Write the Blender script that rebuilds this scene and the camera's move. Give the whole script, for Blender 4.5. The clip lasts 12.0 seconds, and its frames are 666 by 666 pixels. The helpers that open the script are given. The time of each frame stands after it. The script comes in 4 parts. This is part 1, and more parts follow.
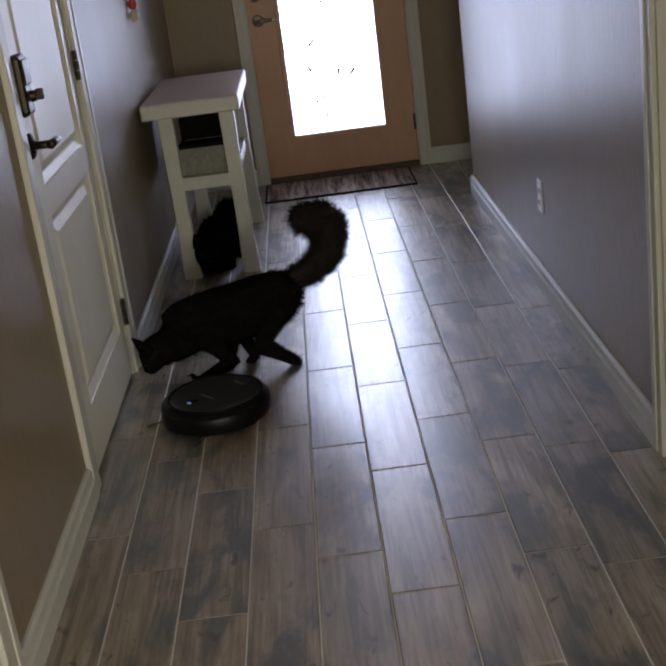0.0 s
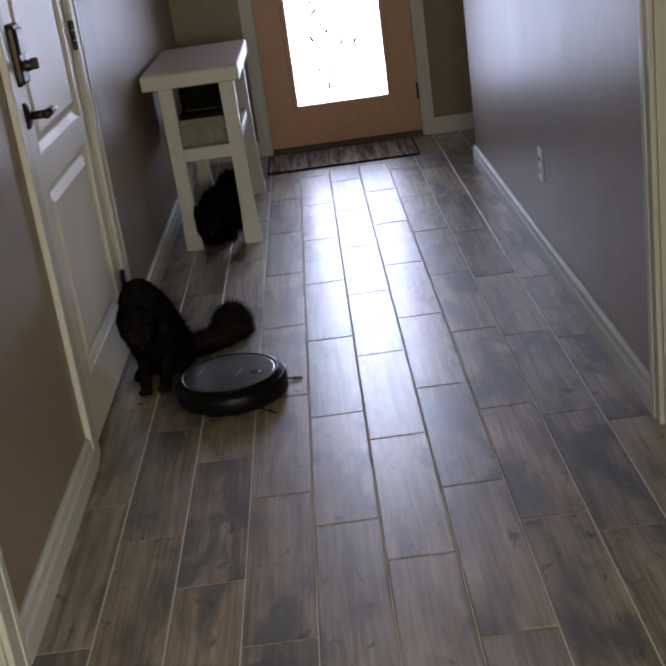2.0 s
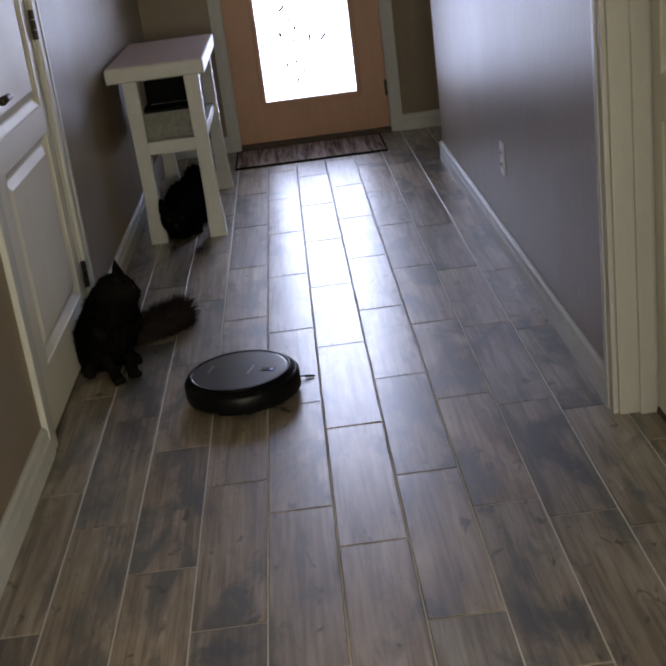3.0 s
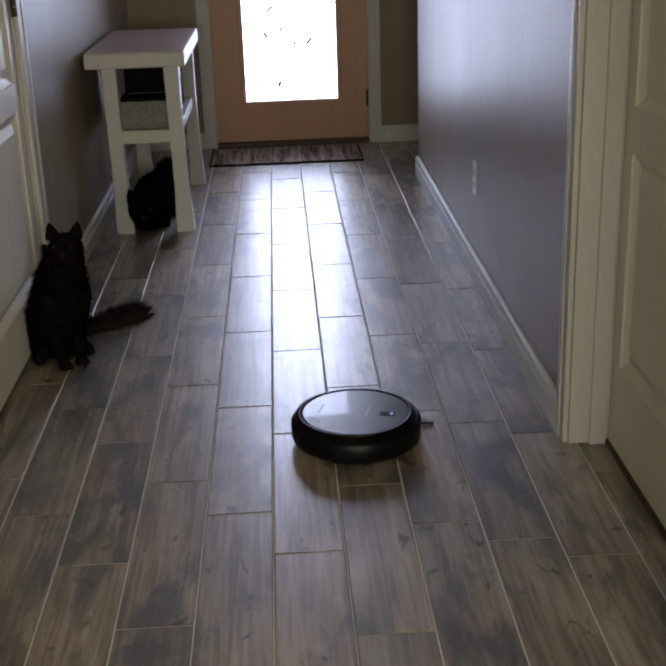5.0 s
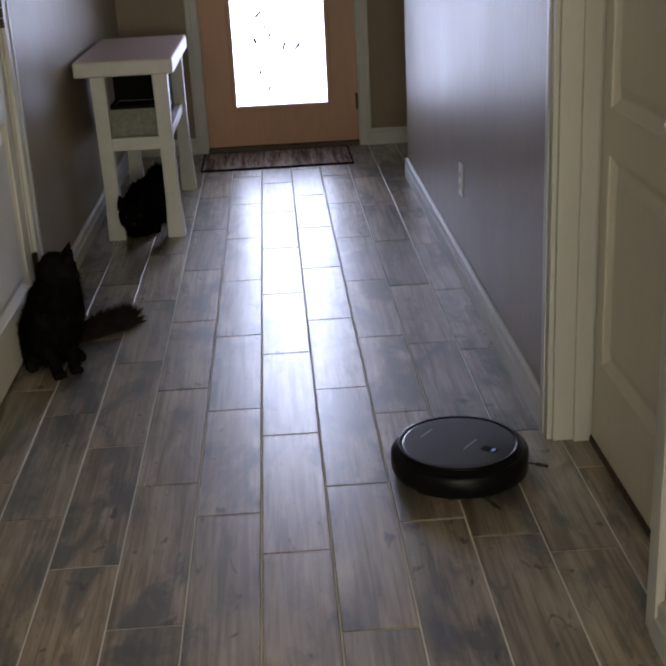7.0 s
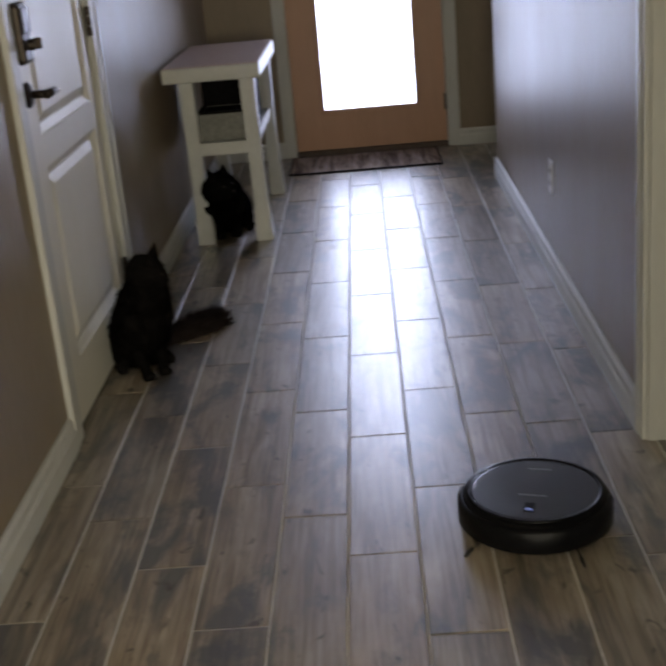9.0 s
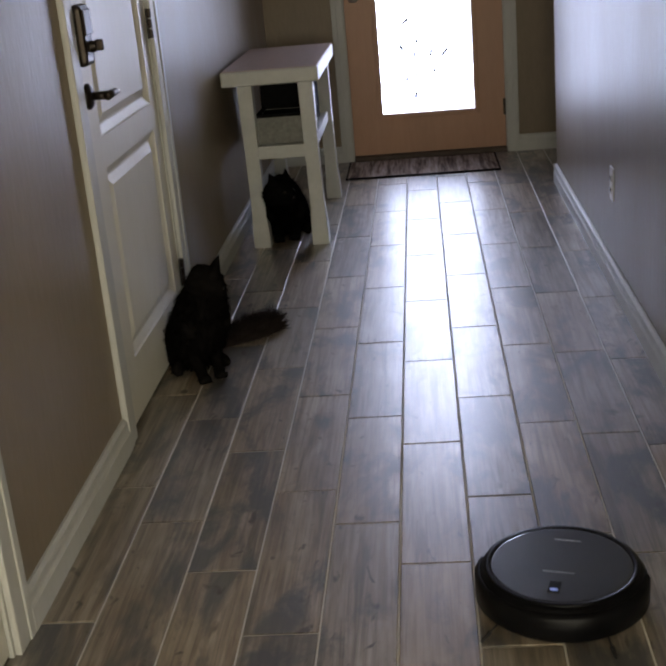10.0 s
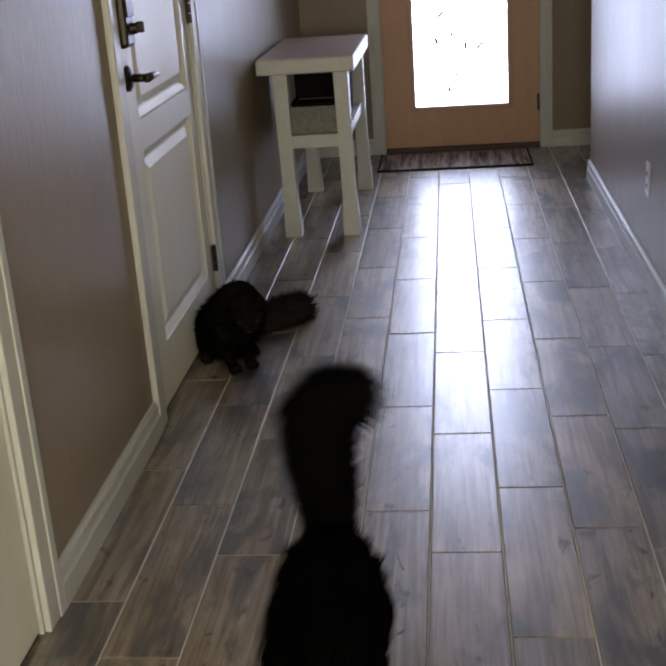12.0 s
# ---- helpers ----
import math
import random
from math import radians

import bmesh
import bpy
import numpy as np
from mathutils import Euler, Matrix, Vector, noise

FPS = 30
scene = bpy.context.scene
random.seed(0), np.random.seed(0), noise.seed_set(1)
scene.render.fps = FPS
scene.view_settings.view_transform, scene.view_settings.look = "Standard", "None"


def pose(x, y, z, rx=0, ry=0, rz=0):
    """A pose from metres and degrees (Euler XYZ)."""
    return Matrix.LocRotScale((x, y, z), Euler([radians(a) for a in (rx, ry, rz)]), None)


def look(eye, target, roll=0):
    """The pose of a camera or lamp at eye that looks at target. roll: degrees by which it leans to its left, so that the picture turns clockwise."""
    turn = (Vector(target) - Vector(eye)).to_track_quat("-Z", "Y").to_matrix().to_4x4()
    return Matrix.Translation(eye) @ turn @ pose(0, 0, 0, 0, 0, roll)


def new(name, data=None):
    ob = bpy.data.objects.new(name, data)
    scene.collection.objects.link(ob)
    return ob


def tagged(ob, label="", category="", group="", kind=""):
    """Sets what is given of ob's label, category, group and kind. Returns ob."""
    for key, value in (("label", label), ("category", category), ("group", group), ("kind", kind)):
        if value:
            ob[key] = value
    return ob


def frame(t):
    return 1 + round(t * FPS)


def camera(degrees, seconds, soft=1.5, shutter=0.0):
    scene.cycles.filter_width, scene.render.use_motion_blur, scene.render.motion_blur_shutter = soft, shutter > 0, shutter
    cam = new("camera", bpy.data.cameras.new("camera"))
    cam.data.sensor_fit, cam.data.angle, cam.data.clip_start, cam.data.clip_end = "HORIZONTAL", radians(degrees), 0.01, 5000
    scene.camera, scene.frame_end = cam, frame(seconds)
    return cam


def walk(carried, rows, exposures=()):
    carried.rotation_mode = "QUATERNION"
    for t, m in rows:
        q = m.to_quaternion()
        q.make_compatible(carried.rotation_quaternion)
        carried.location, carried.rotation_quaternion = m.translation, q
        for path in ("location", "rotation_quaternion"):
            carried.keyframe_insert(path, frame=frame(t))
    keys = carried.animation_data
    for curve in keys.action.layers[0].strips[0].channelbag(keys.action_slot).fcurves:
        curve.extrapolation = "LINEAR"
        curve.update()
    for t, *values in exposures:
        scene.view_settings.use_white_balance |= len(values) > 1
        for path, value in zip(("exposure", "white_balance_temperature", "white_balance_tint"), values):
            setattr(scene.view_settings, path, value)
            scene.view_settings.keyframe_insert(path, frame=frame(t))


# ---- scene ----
cam = camera(32.4, 12.0, 2.6, 0.5)
PATH = [
    (0, (-0.043, 0.085, 1.352), (-0.048, 1.971, 0.685), -7.5),
    (0.5, (-0.033, 0.083, 1.347), (-0.056, 1.962, 0.662), -7.2),
    (1, (-0.034, 0.079, 1.351), (-0.057, 1.957, 0.665), -7.3),
    (1.5, (-0.024, 0.081, 1.344), (-0.049, 1.957, 0.65), -7.6),
    (2, (-0.016, 0.08, 1.338), (-0.042, 1.95, 0.63), -8.0),
    (2.5, (0.008, 0.072, 1.331), (0.003, 1.942, 0.622), -7.7),
    (3, (0.032, 0.061, 1.305), (0.046, 1.93, 0.594), -7.4),
    (3.2, (0.025, 0.064, 1.306), (0.041, 1.933, 0.596), -7.2),
    (4.8, (0.054, 0.09, 1.29), (0.128, 1.96, 0.586), -1.9),
    (5, (0.059, 0.084, 1.293), (0.133, 1.954, 0.589), -2.0),
    (5.5, (0.067, 0.074, 1.3), (0.139, 1.945, 0.598), -2.0),
    (6, (0.087, 0.06, 1.298), (0.157, 1.932, 0.599), -2.2),
    (6.5, (0.097, 0.056, 1.295), (0.169, 1.929, 0.598), -2.5),
    (6.7, (0.093, 0.047, 1.308), (0.166, 1.918, 0.607), -2.7),
    (8.3, (0.091, 0.041, 1.298), (0.167, 1.914, 0.6), -3.4),
    (8.5, (0.103, 0.054, 1.287), (0.172, 1.928, 0.591), -3.7),
    (8.8, (0.115, 0.053, 1.287), (0.149, 1.928, 0.593), -4.1),
    (9, (0.109, 0.067, 1.283), (0.022, 1.946, 0.601), -5.2),
    (9.5, (0.108, 0.073, 1.283), (-0.039, 1.951, 0.61), -5.5),
    (10, (0.104, 0.086, 1.279), (-0.075, 1.963, 0.612), -5.1),
    (10.5, (0.1, 0.087, 1.277), (-0.093, 1.965, 0.615), -5.0),
    (11, (0.099, 0.089, 1.276), (-0.104, 1.967, 0.621), -5.0),
    (11.5, (0.097, 0.09, 1.274), (-0.121, 1.966, 0.616), -5.0),
    (12, (0.075, 0.083, 1.259), (-0.143, 1.954, 0.588), -4.1),
]
walk(cam, [(t, look(eye, target, roll)) for t, eye, target, roll in PATH],
     [(0.0, 0.0), (10.0, 0.02), (10.5, 0.24), (11.0, 0.30), (12.0, 0.30)])

# ---- world, daylight through the front door, fill from assumed windows behind the camera ----
world = bpy.data.worlds.new("world")
scene.world = world
world.use_nodes = True
wn = world.node_tree.nodes
sky = wn.new("ShaderNodeTexSky")
sky.sky_type, sky.sun_disc, sky.sun_elevation, sky.sun_rotation = "NISHITA", False, radians(40), radians(150)
world.node_tree.links.new(sky.outputs[0], wn["Background"].inputs[0])
wn["Background"].inputs[1].default_value = 0.1


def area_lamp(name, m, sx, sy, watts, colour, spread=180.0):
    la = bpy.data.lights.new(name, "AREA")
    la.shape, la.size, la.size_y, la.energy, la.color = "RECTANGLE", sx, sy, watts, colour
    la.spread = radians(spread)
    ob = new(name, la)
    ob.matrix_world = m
    return tagged(ob, "area lamp set in a door or window opening to light the hall", "light", kind="structure")


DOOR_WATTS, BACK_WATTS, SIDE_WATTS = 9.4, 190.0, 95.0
area_lamp("daylight_front", pose(0.134, 6.69, 1.09, 90, 0, 180), 0.60, 1.70, DOOR_WATTS, (0.68, 0.73, 1.0), 100.0)
# fill lamps added for the hall, in unseen windows assumed behind it
area_lamp("fill_back", pose(0.2, -4.42, 1.45, 90, 0, 0), 4.3, 1.2, BACK_WATTS, (1.0, 0.91, 0.70))
area_lamp("fill_side", pose(2.98, -3.50, 1.45, 90, 0, 90), 1.4, 1.2, SIDE_WATTS, (1.0, 0.91, 0.70))


# ---- materials ----
def node(nt, kind, **values):
    n = nt.nodes.new(kind)
    for key, value in values.items():
        n.inputs[key.replace("_", " ")].default_value = value
    return n


def base_material(name, rough, metal, spec):
    m = bpy.data.materials.new(name)
    m.use_nodes = True
    nt = m.node_tree
    b = nt.nodes["Principled BSDF"]
    b.inputs["Roughness"].default_value = rough
    b.inputs["Metallic"].default_value = metal
    b.inputs["Specular IOR Level"].default_value = spec
    return m, nt, b


def ramp(nt, source, stops):
    r = nt.nodes.new("ShaderNodeValToRGB")
    while len(r.color_ramp.elements) < len(stops):
        r.color_ramp.elements.new(0.5)
    for e, (p, c) in zip(r.color_ramp.elements, stops):
        e.position, e.color = p, (*c, 1)
    nt.links.new(source, r.inputs[0])
    return r.outputs[0]


def surf(name, c1, c2, scale=8.0, rough=0.5, rough2=None, bump=0.1, fine=80.0, stretch=(1, 1, 1), metal=0.0, spec=0.5, coat=0.0):
    """Two-tone surface: wide stains and fine grain in colour, roughness and relief."""
    m, nt, b = base_material(name, rough, metal, spec)
    tc = nt.nodes.new("ShaderNodeTexCoord")
    mp = nt.nodes.new("ShaderNodeMapping")
    mp.inputs["Scale"].default_value = stretch
    nt.links.new(tc.outputs["Object"], mp.inputs[0])
    wide = node(nt, "ShaderNodeTexNoise", Scale=scale, Detail=5.0, Roughness=0.6)
    small = node(nt, "ShaderNodeTexNoise", Scale=fine, Detail=3.0, Roughness=0.6)
    for n in (wide, small):
        nt.links.new(mp.outputs[0], n.inputs["Vector"])
    mix = nt.nodes.new("ShaderNodeMath")
    mix.operation = "MULTIPLY_ADD"
    mix.inputs[1].default_value, mix.inputs[2].default_value = 0.35, 0.0
    nt.links.new(small.outputs[0], mix.inputs[0])
    add = nt.nodes.new("ShaderNodeMath")
    add.operation = "MULTIPLY_ADD"
    add.inputs[1].default_value = 0.65
    nt.links.new(wide.outputs[0], add.inputs[0])
    nt.links.new(mix.outputs[0], add.inputs[2])
    nt.links.new(ramp(nt, add.outputs[0], [(0.35, c1), (0.65, c2)]), b.inputs["Base Color"])
    if rough2 is not None:
        rr = nt.nodes.new("ShaderNodeMapRange")
        rr.inputs["From Min"].default_value, rr.inputs["From Max"].default_value = 0.35, 0.65
        rr.inputs["To Min"].default_value, rr.inputs["To Max"].default_value = rough, rough2
        nt.links.new(wide.outputs[0], rr.inputs["Value"])
        nt.links.new(rr.outputs[0], b.inputs["Roughness"])
    if bump:
        bp = node(nt, "ShaderNodeBump", Strength=bump, Distance=0.002)
        nt.links.new(small.outputs[0], bp.inputs["Height"])
        nt.links.new(bp.outputs[0], b.inputs["Normal"])
    b.inputs["Coat Weight"].default_value = coat
    return m


def tile_material():
    """Wood-look porcelain planks: grain along y, smoky dark patches and knots, every plank its own."""
    m, nt, b = base_material("wood_look_porcelain", 0.24, 0.0, 0.80)
    tc, info = nt.nodes.new("ShaderNodeTexCoord"), nt.nodes.new("ShaderNodeObjectInfo")
    mul = nt.nodes.new("ShaderNodeMath")
    mul.operation, mul.inputs[1].default_value = "MULTIPLY", 57.0
    nt.links.new(info.outputs["Random"], mul.inputs[0])
    shift = nt.nodes.new("ShaderNodeVectorMath")
    nt.links.new(tc.outputs["Object"], shift.inputs[0])
    nt.links.new(mul.outputs[0], shift.inputs[1])

    def noise_of(sx, sy, scale, detail, distortion=0.0):
        mp = nt.nodes.new("ShaderNodeMapping")
        mp.inputs["Scale"].default_value = (sx, sy, 1)
        nt.links.new(shift.outputs[0], mp.inputs[0])
        n = node(nt, "ShaderNodeTexNoise", Scale=scale, Detail=detail, Roughness=0.62, Distortion=distortion)
        nt.links.new(mp.outputs[0], n.inputs["Vector"])
        return n.outputs[0]

    grain = noise_of(1, 0.035, 95, 7, 0.6)
    broad = noise_of(1, 0.25, 11, 5, 0.4)
    smoke = noise_of(1, 0.42, 7.0, 6, 0.5)
    knots = noise_of(1, 0.5, 24, 2, 0.6)
    veins = noise_of(1, 0.055, 22, 3, 0.7)
    col = ramp(nt, broad, [(0.30, (0.200, 0.160, 0.112)), (0.5, (0.305, 0.254, 0.186)), (0.70, (0.410, 0.350, 0.266))])

    def blend(mode, fac, a, c):
        mx = nt.nodes.new("ShaderNodeMix")
        mx.data_type, mx.blend_type = "RGBA", mode
        if isinstance(fac, float):
            mx.inputs["Factor"].default_value = fac
        else:
            nt.links.new(fac, mx.inputs["Factor"])
        nt.links.new(a, mx.inputs["A"])
        if isinstance(c, tuple):
            mx.inputs["B"].default_value = (*c, 1)
        else:
            nt.links.new(c, mx.inputs["B"])
        return mx.outputs["Result"]

    col = blend("MULTIPLY", 0.80, col, ramp(nt, grain, [(0.32, (0.45, 0.44, 0.43)), (0.58, (1.10, 1.10, 1.10))]))
    col = blend("MULTIPLY", 0.80, col, ramp(nt, veins, [(0.36, (0.50, 0.45, 0.41)), (0.46, (1, 1, 1)), (0.56, (1, 1, 1)), (0.66, (0.62, 0.57, 0.53))]))
    col = blend("MIX", ramp(nt, smoke, [(0.50, (0, 0, 0)), (0.62, (0.88, 0.88, 0.88))]), col, (0.066, 0.066, 0.066))
    col = blend("MIX", ramp(nt, knots, [(0.645, (0, 0, 0)), (0.73, (0.90, 0.90, 0.90))]), col, (0.045, 0.032, 0.024))
    tint = ramp(nt, info.outputs["Random"], [(0.0, (0.80, 0.82, 0.86)), (0.5, (1.0, 0.99, 0.97)), (1.0, (1.20, 1.13, 1.02))])
    col = blend("MULTIPLY", 1.0, col, tint)
    nt.links.new(col, b.inputs["Base Color"])
    rr = nt.nodes.new("ShaderNodeMapRange")
    rr.inputs["From Min"].default_value, rr.inputs["From Max"].default_value = 0.3, 0.7
    rr.inputs["To Min"].default_value, rr.inputs["To Max"].default_value = 0.40, 0.48
    nt.links.new(broad, rr.inputs["Value"])
    nt.links.new(rr.outputs[0], b.inputs["Roughness"])
    b.inputs["Coat Weight"].default_value, b.inputs["Coat Roughness"].default_value = 0.76, 0.265
    bp = node(nt, "ShaderNodeBump", Strength=0.07, Distance=0.0008)
    nt.links.new(grain, bp.inputs["Height"])
    nt.links.new(bp.outputs[0], b.inputs["Normal"])
    return m


def fur_material(name, c1, c2, rough):
    m = surf(name, c1, c2, 14.0, rough, None, 0.5, 160.0, (1, 3, 3), spec=0.0)
    m.node_tree.nodes["Principled BSDF"].inputs["Sheen Weight"].default_value = 0.0
    return m


def glass_material(name):
    m, nt, b = base_material(name, 0.02, 0.0, 0.5)
    b.inputs["Transmission Weight"].default_value = 1.0
    b.inputs["IOR"].default_value = 1.05
    b.inputs["Base Color"].default_value = (0.96, 0.98, 1.0, 1)
    return m


TILE = tile_material()
GROUT = surf("grout", (0.58, 0.55, 0.49), (0.68, 0.65, 0.59), 12, 0.85, None, 0.2, 200)
WALL = surf("greige_wall_paint", (0.212, 0.168, 0.114), (0.262, 0.210, 0.148), 3.0, 0.34, 0.43, 0.60, 44, (1.3, 1.3, 0.35), spec=0.19)
CEIL = surf("ceiling_paint", (0.72, 0.71, 0.68), (0.80, 0.79, 0.76), 3.0, 0.9, None, 0.2, 120)
TRIM = surf("white_trim_paint", (0.47, 0.475, 0.445), (0.54, 0.545, 0.515), 5.0, 0.40, 0.50, 0.06, 60, (1, 1, 0.3), spec=0.28)
DOORW = surf("white_door_paint", (0.62, 0.605, 0.53), (0.69, 0.675, 0.60), 4.0, 0.38, 0.50, 0.10, 70, (1, 1, 0.18), spec=0.22)
TANDOOR = surf("tan_door_paint", (0.40, 0.215, 0.125), (0.47, 0.265, 0.160), 6.0, 0.38, 0.48, 0.10, 60, (1, 1, 0.15))
BRONZE = surf("oil_rubbed_bronze", (0.020, 0.016, 0.013), (0.045, 0.034, 0.026), 30, 0.32, 0.45, 0.05, 200, metal=0.7)
NICKEL = surf("brushed_nickel", (0.45, 0.40, 0.34), (0.58, 0.52, 0.45), 40, 0.28, 0.38, 0.05, 200, metal=1.0)
# pink-tan tint paints reflected light onto the table's top
TABLETOP = surf("pink_reflection_top", (0.40, 0.305, 0.265), (0.50, 0.40, 0.355), 9.0, 0.34, 0.44, 0.14, 55, (1, 0.2, 1))
TABLEW = surf("white_table_paint", (0.43, 0.44, 0.415), (0.50, 0.51, 0.485), 9.0, 0.36, 0.46, 0.14, 55, (1, 0.25, 1))
FABRIC = surf("grey_woven_fabric", (0.15, 0.15, 0.135), (0.25, 0.25, 0.225), 60, 0.95, None, 0.6, 320)
BLACKFAB = surf("black_fabric", (0.005, 0.005, 0.0055), (0.011, 0.0105, 0.0105), 40, 0.95, None, 0.5, 300, spec=0.03)
BLACKPL = surf("black_plastic", (0.0028, 0.0028, 0.0032), (0.006, 0.006, 0.007), 20, 0.30, 0.38, 0.05, 200, spec=0.12)
RUBBER = surf("black_rubber", (0.010, 0.010, 0.010), (0.020, 0.020, 0.020), 30, 0.8, None, 0.2, 200)
DISC = surf("smoked_glass_top", (0.020, 0.022, 0.027), (0.030, 0.032, 0.038), 10, 0.28, 0.34, 0.02, 120, coat=0.5)
PRINT = surf("pale_print", (0.20, 0.205, 0.22), (0.26, 0.265, 0.28), 30, 0.4, None, 0, 100)
LEAD = surf("dark_lead_came", (0.05, 0.05, 0.05), (0.10, 0.10, 0.10), 40, 0.4, 0.6, 0.1, 200, metal=0.8)
GLASS = glass_material("door_glass")
OUTLETW = surf("outlet_plastic", (0.60, 0.58, 0.55), (0.66, 0.64, 0.61), 20, 0.3, None, 0.02, 200)
DARKSLOT = surf("dark_slot", (0.02, 0.02, 0.02), (0.04, 0.04, 0.04), 20, 0.7, None, 0, 100)
SILL = surf("dark_bronze_threshold", (0.045, 0.032, 0.025), (0.085, 0.06, 0.045), 20, 0.45, 0.6, 0.1, 150, metal=0.4)
RED = surf("red_paint", (0.35, 0.02, 0.02), (0.50, 0.05, 0.04), 20, 0.45, None, 0.1, 150)
CREAM = surf("cream_wood", (0.55, 0.50, 0.42), (0.66, 0.60, 0.52), 20, 0.6, None, 0.1, 150)
GREYFUR = fur_material("grey_fur", (0.0040, 0.0036, 0.0034), (0.0105, 0.0092, 0.0086), 0.75)
BLACKFUR = fur_material("black_fur", (0.0025, 0.0025, 0.0025), (0.006, 0.0056, 0.0055), 0.7)
BROWNFUR = fur_material("smoky_brown_fur", (0.016, 0.012, 0.011), (0.036, 0.028, 0.026), 0.8)
EYE = surf("amber_eye", (0.005, 0.004, 0.002), (0.008, 0.006, 0.003), 20, 0.45, None, 0, 100, spec=0.1)
NOSE = surf("dark_nose", (0.008, 0.006, 0.006), (0.012, 0.009, 0.009), 20, 0.5, None, 0, 100, spec=0.1)


def led_material():
    m, nt, b = base_material("blue_led", 0.3, 0.0, 0.5)
    b.inputs["Base Color"].default_value = (0.03, 0.04, 0.08, 1)
    b.inputs["Emission Color"].default_value = (0.35, 0.45, 1.0, 1)
    b.inputs["Emission Strength"].default_value = 0.45
    return m


LED = led_material()


def rug_material():
    m, nt, b = base_material("striped_rug_pile", 0.95, 0.0, 0.1)
    tc = nt.nodes.new("ShaderNodeTexCoord")
    mp = nt.nodes.new("ShaderNodeMapping")
    mp.inputs["Scale"].default_value = (1, 0.07, 1)
    nt.links.new(tc.outputs["Object"], mp.inputs[0])
    n = node(nt, "ShaderNodeTexNoise", Scale=44.0, Detail=3.0, Roughness=0.7)
    nt.links.new(mp.outputs[0], n.inputs["Vector"])
    col = ramp(nt, n.outputs[0], [(0.36, (0.085, 0.058, 0.045)), (0.48, (0.24, 0.175, 0.135)), (0.66, (0.46, 0.37, 0.315))])
    nt.links.new(col, b.inputs["Base Color"])
    f = node(nt, "ShaderNodeTexNoise", Scale=260.0, Detail=2.0)
    nt.links.new(tc.outputs["Object"], f.inputs["Vector"])
    bp = node(nt, "ShaderNodeBump", Strength=0.8, Distance=0.003)
    nt.links.new(f.outputs[0], bp.inputs["Height"])
    nt.links.new(bp.outputs[0], b.inputs["Normal"])
    return m


RUG = rug_material()


# ---- mesh tools ----
def box(bm, lo, hi, bevel=0.0):
    x0, y0, z0 = lo
    x1, y1, z1 = hi
    m = Matrix.Translation(((x0 + x1) / 2, (y0 + y1) / 2, (z0 + z1) / 2)) @ Matrix.Diagonal((x1 - x0, y1 - y0, z1 - z0, 1))
    made = bmesh.ops.create_cube(bm, size=1, matrix=m)["verts"]
    if bevel:
        edges = list({e for v in made for e in v.link_edges})
        bmesh.ops.bevel(bm, geom=edges, offset=bevel, segments=2, profile=0.5, affect="EDGES")


def boxes(*items, bevel=0.0):
    bm = bmesh.new()
    for lo, hi in items:
        box(bm, lo, hi, bevel)
    return bm


def lathe(profile, n=48):
    """Turns (radius, z) pairs round the z axis."""
    bm = bmesh.new()
    rings = []
    for r, z in profile:
        if r < 1e-5:
            rings.append([bm.verts.new((0, 0, z))])
        else:
            rings.append([bm.verts.new((r * math.cos(2 * math.pi * i / n), r * math.sin(2 * math.pi * i / n), z)) for i in range(n)])
    for a, b in zip(rings, rings[1:]):
        for i in range(n):
            j = (i + 1) % n
            if len(a) == 1:
                bm.faces.new((a[0], b[j], b[i]))
            elif len(b) == 1:
                bm.faces.new((a[i], a[j], b[0]))
            else:
                bm.faces.new((a[i], a[j], b[j], b[i]))
    bmesh.ops.recalc_face_normals(bm, faces=bm.faces)
    return bm


def loft(sections, n=16):
    """Skin over elliptical rings. A section: centre, half width, half height, ring axes (two vectors)."""
    bm = bmesh.new()
    rings = []
    for c, rw, rh, u, v in sections:
        c, u, v = Vector(c), Vector(u), Vector(v)
        rings.append([bm.verts.new(c + u * rw * math.cos(2 * math.pi * i / n) + v * rh * math.sin(2 * math.pi * i / n)) for i in range(n)])
    for a, b in zip(rings, rings[1:]):
        for i in range(n):
            j = (i + 1) % n
            bm.faces.new((a[i], a[j], b[j], b[i]))
    bm.faces.new(rings[0][::-1])
    bm.faces.new(rings[-1])
    bmesh.ops.recalc_face_normals(bm, faces=bm.faces)
    return bm


def rod(a, b, r, n=10, r2=None):
    a, b = Vector(a), Vector(b)
    q = (b - a).to_track_quat("Z", "Y")
    u, v = q @ Vector((1, 0, 0)), q @ Vector((0, 1, 0))
    return loft([(a, r, r, u, v), (b, r if r2 is None else r2, r if r2 is None else r2, u, v)], n)


def link(name, bm, material, smooth=False):
    me = bpy.data.meshes.new(name)
    bm.to_mesh(me)
    bm.free()
    me.materials.append(material)
    if smooth:
        for p in me.polygons:
            p.use_smooth = True
    return new(name, me)


def part(name, bm, material, parent, label="", m=None, smooth=False):
    """One mesh object under a thing or a part."""
    ob = link(name, bm, material, smooth)
    ob.parent = parent
    if m is not None:
        ob.matrix_basis = m
    return tagged(ob, label)


def thing(name, m, label, category, group="", kind=""):
    ob = new(name)
    ob.empty_display_size = 0.05
    ob.matrix_basis = m
    return tagged(ob, label, category, group, kind)


def setting(name, bm, material, label, category):
    return tagged(link(name, bm, material), label, category, kind="structure")


